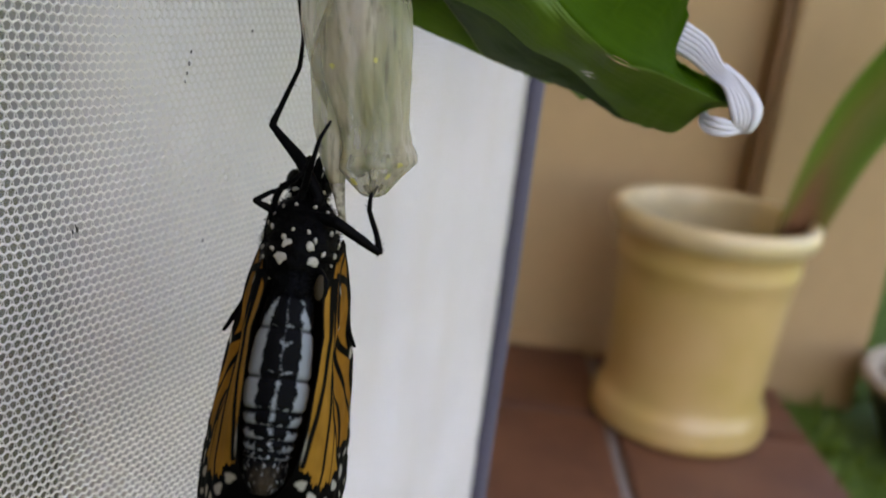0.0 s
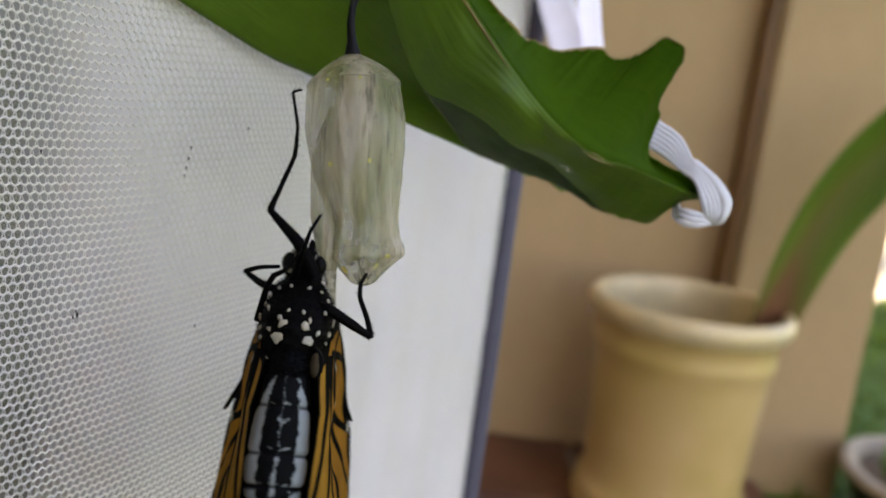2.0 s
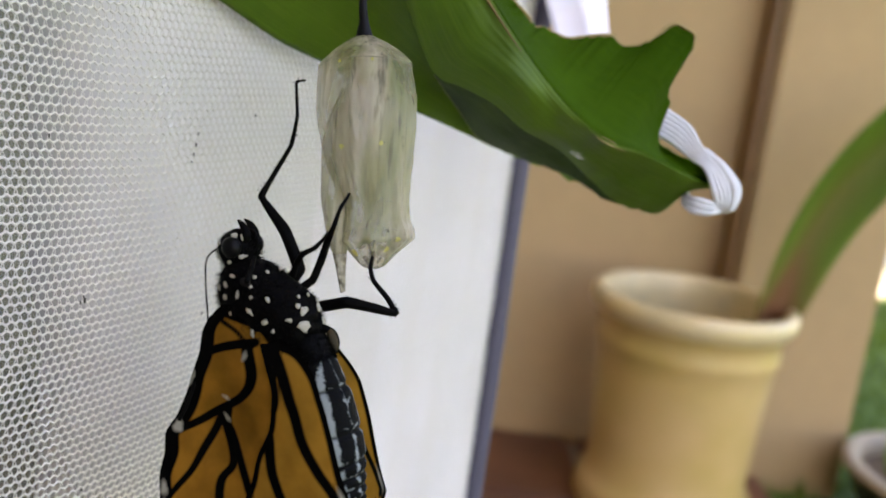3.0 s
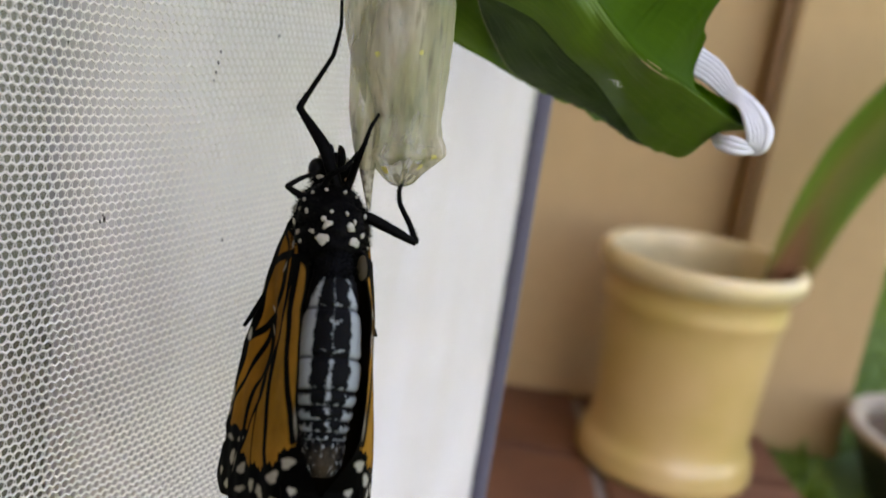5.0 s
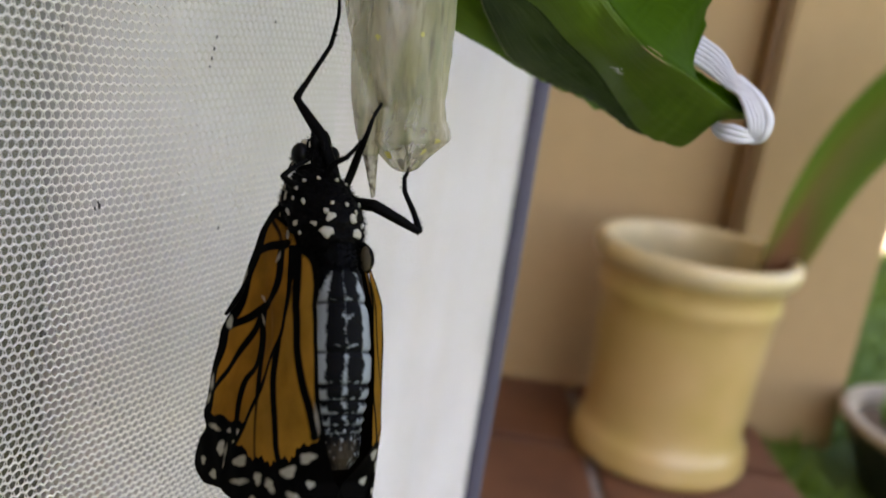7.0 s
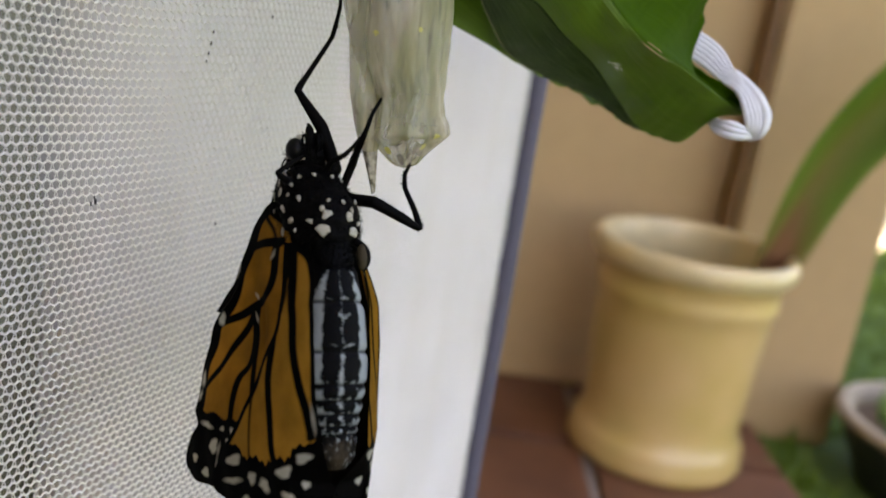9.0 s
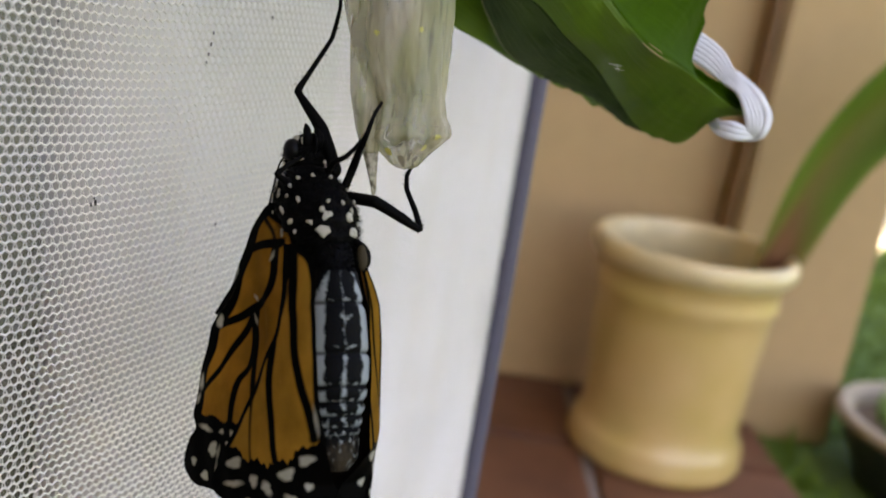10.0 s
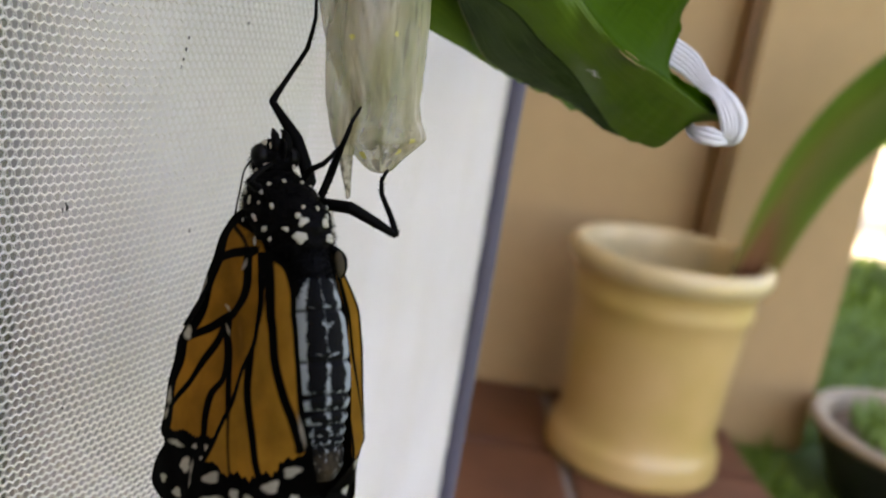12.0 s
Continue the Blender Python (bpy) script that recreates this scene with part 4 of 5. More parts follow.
def on_case(z, a, r):
    """A point of the case: z mm below its top, at the angle a (a quarter turn faces front), r mm from its axis."""
    off = np.interp(z, [q[0] for q in CASE_SHIFT], [q[1] for q in CASE_SHIFT])
    return CASE_TOP + (CASE_AXIS * z + CASE_SIDE * (off + r * math.cos(a)) + CASE_FRONT * (0.9 * r * math.sin(a))) * MM


def case_relief(z, a):
    """How far the papery film stands out at a place: soft lengthwise ridges and fine crumples, facets near the tip."""
    c, s = math.cos(a), math.sin(a)
    ridge = 0.10 * math.sin(a * 9 + z * 0.12) * min(1, z / 6) + 0.16 * noise.noise(Vector((c * 4, s * 4, z * 0.12))) + 0.10 * noise.noise(Vector((c * 9, s * 9, z * 0.35)))
    folds = 0.11 * abs(math.sin(a * 6 + z * 0.06 + 0.5 * noise.noise(Vector((a, z * 0.2, 0))))) + 0.06 * noise.noise(Vector((c * 16, s * 16, z * 0.5))) + 0.03 * noise.noise(Vector((c * 30, s * 30, z * 1.6)))
    crimp = 1 + 0.105 * noise.noise(Vector((c * 2.4, s * 2.4, z * 0.5 + 9))) * max(0, (z - 17) / 9)
    facet = math.cos(math.pi / 7) / math.cos((a + 0.3) % (2 * math.pi / 7) - math.pi / 7)
    crimp *= 1 + min(1, max(0, (z - 18.5) / 3)) * (facet - 0.95)
    return case_radius(z) * crimp + ridge + folds * min(1, max(0, z - 4) / 5)


def film_patch(name, z0, z1, a0, a1, mat, parent, label, seed, depth=0.12):
    """A ragged stain that clings to the inside of the film, depth mm below its outside."""
    v, rows, cols = [], 12, 9
    for i in range(rows):
        u = i / (rows - 1)
        half = max(0.04, math.sin(math.pi * (0.06 + 0.88 * u)) ** 0.6) * (1 + 0.5 * noise.noise(Vector((u * 4, seed, 0))))
        lean = 0.4 * noise.noise(Vector((u * 2.5, seed, 6)))
        for j in range(cols):
            k = 2 * j / (cols - 1) - 1
            z = z0 + (z1 - z0) * (u + 0.10 * noise.noise(Vector((k * 2, u * 3, seed + 3))))
            a = (a0 + a1) / 2 + (a1 - a0) / 2 * (k * half + lean)
            v.append(on_case(z, a, case_relief(z, a) - depth))
    return add(name, mesh_from(name, v, grid_faces(rows, cols), mat), parent, label)


def build_case():
    case = tagged(add("empty_chrysalis", None), "empty papery translucent chrysalis case hanging from the leaf", "chrysalis")
    seg, n = 150, 110
    v = []
    for i in range(n):
        z = 27.2 * i / (n - 1)
        for j in range(seg):
            a = 2 * math.pi * j / seg
            v.append(on_case(z, a, case_relief(z, a)))
    add("film", mesh_from("film", v, grid_faces(n, seg, True), M["shell"]), case)
    up = -CASE_AXIS
    add("stalk", tube([CASE_TOP - up * 0.0006, CASE_TOP + up * 0.0015, CASE_TOP + up * 0.004, CASE_TOP + up * 0.0075 + Vector((0, 0.004, 0)), CASE_TOP + up * 0.012 + Vector((0, 0.020, 0))], [0.0011, 0.00055, 0.00045, 0.00045, 0.0004], M["stalk"], "case_stalk", 8, 16), case, "black stalk")
    strip = spline(mm([(-11.6, 96.0, 370.5), (-11.7, 95.2, 365.0), (-11.1, 94.4, 359.5), (-10.5, 93.9, 354.5), (-9.9, 93.8, 351.2), (-9.2, 94.2, 347.2)]), 40)
    v = []
    for i, q in enumerate(strip):
        w = 0.0017 * math.sin(min(1.0, (i + 1) / 12) * 1.57) * (1 - 0.55 * min(1, max(0, i - 18) / 12)) * (1 - max(0, (i - 29) / 10.5)) + 0.00010
        for j in range(9):
            u = j / 4 - 1
            v.append(q + Vector((1, 0.25, 0)) * w * u + Vector((0, 0.0011 * u * u + 0.0002 * noise.noise(Vector((i * 0.3, u, 3))), 0)))
    flap = mesh_from("loose_flap", v[:31 * 9], grid_faces(31, 9), M["shell"])
    loose = solid(add("loose_flap", flap, case, "thin split strip of clear film"), 0.00006)
    solid(add("dry_tip", mesh_from("dry_tip", v[30 * 9:], grid_faces(10, 9), M["flap"]), loose, "brown mottled dry tip"), 0.00008)
    for z, a, w in ((25.2, 2.28, 0.34), (24.9, 0.94, 0.30), (23.0, 3.0, 0.27), (23.8, 0.76, 0.24), (13.2, 1.96, 0.27), (13.0, 1.07, 0.24), (3.7, 1.2, 0.16), (3.7, 1.9, 0.16)):
        turn = w / case_radius(z)
        film_patch("yellow_dot", z - w * 1.1, z + w * 1.1, a - turn, a + turn, M["yellow_dot"], case, "small dull yellow dot", z * 3, -0.02)
    # creases left by the folded wings, from the shoulder down to the ring above the tip
    for a0, lean, z0, z1, w in ((1.75, -0.1, 3.9, 14, 0.07), (1.35, 0.12, 5, 18, 0.04), (2.2, -0.25, 6, 21, 0.05), (0.9, 0.3, 8, 22, 0.05), (1.62, 0.0, 3.6, 8.5, 0.11), (1.1, 0.3, 4, 20, 0.03), (1.48, 0.03, 4.2, 11.5, 0.07), (1.72, -0.03, 5, 12.5, 0.06), (1.3, 0.1, 8, 17, 0.05), (1.95, -0.1, 10, 19, 0.05), (1.5, 0.0, 17, 22, 0.04),
                                (1.1, -0.1, 18, 23, 0.04), (1.9, 0.0, 17.5, 22.5, 0.04), (1.25, 0.35, 22.4, 26.0, 0.07), (1.75, -0.3, 22.6, 25.8, 0.06), (2.2, -0.5, 22.8, 26.2, 0.06), (1.5, 0.1, 23.6, 26.4, 0.08), (0.85, 0.5, 23.4, 26.3, 0.05)):
        pts = []
        for k in range(8):
            z, a = z0 + (z1 - z0) * k / 7, a0 + lean * k / 7 + 0.018 * math.sin(k * 1.9 + a0 * 7)
            pts.append(on_case(z, a, case_relief(z, a) - 0.06))
        add("crease", tube(pts, [0.00002, w * MM, 0.6 * w * MM, 0.00002], M["crease"], "crease", 5, 24), case, "smoky crease line")
    for z0, wave, a0, a1, w in ((3.65, 0.25, 0.0, 6.283, 0.04), (19.5, 0.15, 0.7, 2.7, 0.03), (22.7, 0.3, 0.5, 2.8, 0.03)):
        pts = [on_case(z0 + wave * math.cos(a * 2), a, case_radius(z0) + 0.05) for a in np.linspace(a0, a1, 24)]
        add("crease", tube(pts, [w * MM], M["crease"], "crease", 5, 50), case, "smoky crease line")
    # dried brown folds inside the tip and smoky streaks higher up
    for k, (z0, z1, a0, a1) in enumerate(((24.5, 25.7, 1.02, 1.26), (25.0, 26.3, 1.30, 1.52), (23.5, 24.1, 1.50, 1.82), (25.6, 26.9, 1.60, 2.05), (24.2, 24.7, 1.70, 2.05), (25.6, 26.6, 0.80, 1.10), (22.2, 22.9, 1.20, 1.36), (22.0, 23.3, 2.02, 2.12),
                                          (9.0, 12.4, 1.91, 1.98), (4.0, 6.6, 1.48, 1.57), (18.4, 20.4, 2.06, 2.22), (16.2, 16.6, 1.87, 1.95), (11.9, 12.3, 1.46, 1.51), (8.3, 8.7, 1.23, 1.29), (21.0, 22.6, 1.70, 1.75), (23.2, 24.6, 0.92, 1.0))):
        film_patch("stain", z0, z1, a0, a1, M["stain"], case, "dried brown stain inside the film", k * 1.7)
    return case


leaf, tie, case = build_leaf(), build_tie(), build_case()
build_top_ribbon()

# ---- the butterfly ----
# body space in millimetres: z up along the body, -y its underside, wings on both sides; the thorax's middle is the origin
GRIP = Vector((-13.96, 91.7, 344.8)) * MM


def seg_distance(p, a, b):
    ab = b - a
    t = np.clip(((p - a) @ ab) / (ab @ ab), 0, 1)
    return np.linalg.norm(p - (a + t[:, None] * ab), axis=1)


def smooth2(points, n):
    return np.array([(q.x, q.y) for q in spline([(x, y, 0) for x, y in points], n)])


def inside(p, poly):
    c = np.zeros(len(p), bool)
    j = len(poly) - 1
    for i in range(len(poly)):
        (xi, yi), (xj, yj) = poly[i], poly[j]
        if yi != yj:
            c ^= ((yi > p[:, 1]) != (yj > p[:, 1])) & (p[:, 0] < (xj - xi) * (p[:, 1] - yi) / (yj - yi) + xi)
        j = i
    return c


def wing_mesh(name, outline, veins, spots, edge, side, layer, holes, mat):
    """A thin wing in its own plane: a runs to the back, b down the body. Distances to veins and spots are stored for the colours."""
    poly = smooth2(outline + outline[:1], 160)[:-1]
    step = 0.2
    lo, hi = poly.min(0) - step, poly.max(0) + step
    na, nb = int((hi[0] - lo[0]) / step) + 1, int((hi[1] - lo[1]) / step) + 1
    A, B = np.meshgrid(lo[0] + np.arange(na) * step, lo[1] + np.arange(nb) * step, indexing="ij")
    p = np.stack([A.ravel(), B.ravel()], -1)
    ins = inside(p, poly)
    rim = np.full(len(p), 1e9)
    near = np.zeros_like(p)
    for i in range(len(poly)):
        a, b = poly[i - 1], poly[i]
        ab = b - a
        t = np.clip(((p - a) @ ab) / (ab @ ab + 1e-12), 0, 1)
        q = a + t[:, None] * ab
        d = np.linalg.norm(p - q, axis=1)
        better = d < rim
        rim[better], near[better] = d[better], q[better]
    keep = ins | (rim < step * 1.0)
    p = np.where((~ins)[:, None] & keep[:, None], near, p)
    rim = np.where(ins, rim, 0)
    vein = rim - edge
    for width, pts in veins:
        line = smooth2(pts, 40)
        for k in range(len(line) - 1):
            w = width * (1.7 - 0.4 * k / 40)
            vein = np.minimum(vein, seg_distance(p, line[k], line[k + 1]) - w)
    for test in holes:
        vein = np.minimum(vein, test(p))
    spot = np.full(len(p), 9.0)
    for a0, b0, r0, r1, turn in spots:
        c, s = math.cos(turn), math.sin(turn)
        da, db = p[:, 0] - a0, p[:, 1] - b0
        u, w = da * c + db * s, -da * s + db * c
        ragged = 1 + 0.14 * np.sin(3 * np.arctan2(w, u) + a0 * 5) + 0.08 * np.sin(5 * np.arctan2(w, u) + b0 * 3)
        spot = np.minimum(spot, (np.hypot(u / r0, w / r1) - ragged) * min(r0, r1))
    spot = np.maximum(spot, 0.05 - rim)
    idx = -np.ones(len(p), int)
    idx[keep] = np.arange(keep.sum())
    g = idx.reshape(na, nb)
    quads = np.stack([g[:-1, :-1], g[1:, :-1], g[1:, 1:], g[:-1, 1:]], -1).reshape(-1, 4)
    quads = quads[(quads >= 0).all(1)]
    q = p[keep]
    a, b = q[:, 0], q[:, 1]
    al = radians(12)
    curve = 0.018 * (a - 4) ** 2 * 0.25 + 0.25 * np.sin(b * 0.22) + 0.06 * np.sin(a * 2.2 + b * 0.3)
    curve = curve + 1.4 * np.exp(-((a - 4) / 2.6) ** 2 - ((b - 8) / 4.5) ** 2)
    near_root = np.clip((6.0 - b) / 10.0, 0, 1)
    tuck = np.clip((b - 10.0) / 14.0, 0, 1) * 0.075 * np.clip(-1.0 - a, 0, 9) ** 2
    x = -((4.0 if side > 0 else 4.5) + math.sin(al) * (a * 1.45 + 4.2) - curve + layer - 1.7 * near_root ** 1.5 - tuck - 1.0 * np.clip(-a / 4.0, 0, 1) * np.clip((6.5 - b) / 5.0, 0, 1) - 1.0 * np.clip((b - 20.0) / 6.0, 0, 1) * np.clip((3.0 - a) / 6.0, 0, 1))
    # the lower inner corner passes behind the abdomen
    y = -2.95 + a * 1.42 + np.clip((b - 18.5) / 5.0, 0, 1) * np.clip(-2.0 - a, 0, 9) * 1.15
    z = -4.7 - b * 0.99
    v = np.stack([x * side, y, z], -1) * MM
    faces = [tuple(int(i) for i in (f if side > 0 else f[::-1])) for f in quads]
    me = mesh_from(name, v, faces, mat)
    for key, val in (("vein", vein[keep]), ("spot", spot[keep])):
        at = me.attributes.new(key, "FLOAT", "POINT")
        at.data.foreach_set("value", np.clip(val, -5, 5).astype(np.float32))
    return me


def fold_mesh(side):
    """The hindwing's inner margin, turned in behind the abdomen to the body's middle."""
    v = []
    for i in range(40):
        b = 1.0 + 26.0 * i / 39
        x = -((4.0 if side > 0 else 4.5) - 0.25) + 0.9 * max(0, 1 - b / 6) + max(0, b - 22) * 0.15
        y = -6.2 + 0.3 * math.sin(b * 0.4) + 1.0 * max(0, 1 - b / 7)
        z = -4.7 - b * 0.99
        rear = -3.2 + max(0, b - 21) * -0.35
        for k in range(9):
            u = k / 8
            bow = math.sin(u * math.pi * 0.5)
            v.append(Vector(((x * (1 - u ** 1.6) + 0.12 * u) * side, y + (rear - y) * bow, z)) * MM)
    return mesh_from("inner_fold", v, grid_faces(40, 9), M["fold"])


FORE = [(-1.6, -2.4), (0.9, -4.0), (1.9, -4.9), (3.3, -4.1), (4.2, -2.7), (4.7, -0.3), (5.7, 1.9), (6.4, 3.6), (7.5, 5.8), (8.8, 7.4), (9.3, 9.8), (10.2, 12.0), (10.5, 14.2), (10.7, 15.7), (11.0, 17.2), (10.5, 18.6),
        (11.8, 20.2), (12.5, 22.1), (12.2, 23.5), (10.8, 24.6), (8.3, 24.9), (5.8, 25.0), (3.2, 23.8), (-0.4, 15.3), (-3.0, 4.7)]
FORE_VEINS = [(0.30, [(0.0, -0.3), (2.4, -0.5), (4.4, 0.0), (5.7, 1.9), (6.2, 3.6)]), (0.30, [(0.6, 0.2), (0.6, 3.2), (1.7, 5.0), (4.5, 6.2), (6.2, 7.0), (8.0, 7.6)]), (0.20, [(2.2, 5.2), (3.6, 5.8), (5.4, 6.6), (7.6, 7.3)]),
              (0.22, [(4.2, 6.6), (5.7, 9.3), (7.0, 11.7), (8.6, 13.5), (9.9, 14.8)]), (0.27, [(3.6, 6.0), (4.1, 8.0), (3.7, 11.8), (4.8, 13.4), (5.2, 15.6), (5.3, 17.9)]),
              (0.22, [(4.0, 8.0), (3.1, 11.8), (2.6, 14.6), (2.6, 16.9), (4.8, 19.0)]), (0.12, [(2.4, -3.2), (1.4, -1.9), (0.7, -0.6)])]
FORE_SPOTS = [(5.8, 1.9, 0.36, 0.85, -0.35), (7.7, 7.1, 0.42, 0.68, -0.3), (10.0, 13.7, 0.32, 0.8, -0.1), (10.4, 15.4, 0.2, 0.5, -0.3), (8.9, 18.5, 0.95, 0.3, -0.25), (6.5, 18.8, 0.3, 0.24, 0), (4.9, 19.0, 0.26, 0.4, 0.4),
              (5.6, 20.0, 0.24, 0.23, 0), (7.7, 20.7, 0.55, 0.77, -0.2), (10.7, 22.2, 0.42, 0.46, 0), (9.0, 23.6, 0.52, 0.5, 0), (6.9, 20.9, 0.10, 0.47, -0.2), (7.2, 23.0, 0.07, 0.83, -0.1), (3.4, 4.9, 0.14, 0.3, 0.5),
              (3.9, 7.2, 0.12, 0.4, 0.2), (0.9, 0.9, 0.16, 0.4, -0.3)]
HIND = [(-0.6, -0.1), (-2.3, 0.4), (-3.6, 2.4), (-4.6, 5.5), (-4.9, 9.8), (-4.9, 15.0), (-5.2, 18.2), (-6.0, 21.4), (-6.8, 24.6), (-7.6, 27.6), (-3.5, 27.4), (0.6, 27.0), (4.0, 26.2), (6.6, 25.4), (7.4, 24.1), (6.7, 22.4), (5.5, 20.5),
        (4.4, 18.6), (2.4, 14.9), (1.4, 11.8), (0.0, 9.2), (-0.6, 7.1), (-1.0, 5.1), (-0.8, 2.3)]
HIND_VEINS = [(0.16, [(-0.9, 0.4), (-1.3, 4.0), (-1.2, 6.3), (-0.3, 8.4), (0.1, 10.0)]), (0.26, [(0.0, 9.6), (0.2, 12.9), (0.0, 15.1), (-0.4, 17.6), (-0.8, 21.3)]),
              (0.26, [(-1.4, 0.7), (-2.0, 4.1), (-2.4, 7.5), (-2.6, 10.8), (-3.3, 14.0), (-4.0, 16.4), (-4.5, 19.0)]), (0.10, [(1.2, 11.8), (2.1, 14.9), (2.2, 17.4), (2.1, 21.3)]),
              (0.16, [(-1.4, 0.3), (-3.0, 1.9), (-4.1, 4.4)])]
HIND_SPOTS = [(4.2, 21.8, 0.92, 0.52, 0.3), (4.3, 23.9, 1.15, 0.3, 0.12), (1.8, 23.3, 0.42, 0.6, 0), (0.5, 23.9, 0.42, 0.7, 0.35), (-1.8, 22.4, 0.85, 0.5, 0.5), (-4.0, 21.0, 0.72, 0.48, 0.45), (-4.2, 23.6, 0.42, 0.37, 0),
              (-1.9, 24.7, 0.6, 0.36, -0.3), (-4.6, 17.2, 0.12, 0.9, 0.12), (0.6, 26.2, 0.35, 0.3, 0), (2.6, 25.4, 0.4, 0.26, 0.2)]


def hind_band(p):
    """The black outer border, scalloped where the veins reach it."""
    return 21.5 + 0.30 * np.sin(p[:, 0] * 2.6 + 1) + 0.16 * np.sin(p[:, 0] * 9) + 0.10 * np.sin(p[:, 0] * 23 + 2) - 0.085 * (p[:, 0] - 0.6) ** 2 - p[:, 1]


def fore_tip(p):
    return 17.3 + 0.2 * np.sin(p[:, 0] * 2.2) + 0.12 * np.sin(p[:, 0] * 17) - 0.2 * (p[:, 0] - 8) - p[:, 1]


def body_form(name, rings, seg, mat, fuzz=0.0):
    """A closed body from (z, half width, half depth, y) rings."""
    rows = spline([(r[0], r[1], r[2]) for r in rings], 40)
    ys = spline([(r[0], r[3], 0) for r in rings], 40)
    v = []
    for i, (r, yy) in enumerate(zip(rows, ys)):
        for j in range(seg):
            a = 2 * math.pi * j / seg
            k = 1 + fuzz * noise.noise(Vector((math.cos(a) * 3, math.sin(a) * 3, r.x * 0.9)))
            v.append(Vector((max(r.y, 0.02) * math.cos(a) * k, yy.y + max(r.z, 0.02) * math.sin(a) * k, r.x)) * MM)
    return mesh_from(name, v, grid_faces(40, seg, True), mat)


def hairs(name, count, rings, length, seed):
    rng = random.Random(seed)
    v, f = [], []
    z0, z1 = rings[0][0], rings[-1][0]
    for _ in range(count):
        z = rng.uniform(min(z0, z1), max(z0, z1))
        order = sorted(rings)
        w = np.interp(z, [r[0] for r in order], [r[1] for r in order])
        d = np.interp(z, [r[0] for r in order], [r[2] for r in order])
        y = np.interp(z, [r[0] for r in order], [r[3] for r in order])
        a = rng.uniform(0, 6.283)
        p = Vector((w * math.cos(a), y + d * math.sin(a), z)) * 0.97
        o = Vector((math.cos(a), math.sin(a), rng.uniform(-0.9, 0.5))) + Vector([rng.uniform(-0.4, 0.4) for _ in range(3)])
        o = o.normalized() * length * rng.uniform(0.5, 1.3)
        s = o.cross(Vector((0, 0, 1))).normalized() * 0.045
        k = len(v)
        t = o.cross(s).normalized() * 0.045
        v.extend([(p + s) * MM, (p - s) * MM, (p + t) * MM, (p + o) * MM])
        f.extend([(k, k + 1, k + 3), (k + 1, k + 2, k + 3), (k + 2, k, k + 3)])
    return mesh_from(name, v, f, M["hair"], False)


ABDOMEN = [(-3.4, 1.6, 1.6, 1.6), (-5.0, 1.9, 2.0, 0.9), (-8.0, 2.35, 2.5, 0.3), (-12.0, 2.95, 3.1, 0.0), (-16.0, 3.25, 3.2, 0.0), (-18.5, 3.15, 3.1, 0.0), (-21.0, 2.75, 2.6, 0.1), (-23.5, 2.3, 2.1, 0.1), (-25.6, 2.0, 1.9, 0.1), (-26.7, 1.1, 1.1, 0.1)]
ABDOMEN_AXIS = -7.3  # how far the abdomen lies to the underside of the thorax's middle
# lower ends of the abdomen's rings
RINGS = [-7.2, -10.8, -15.6, -18.7, -20.2, -21.5, -22.6, -23.4]


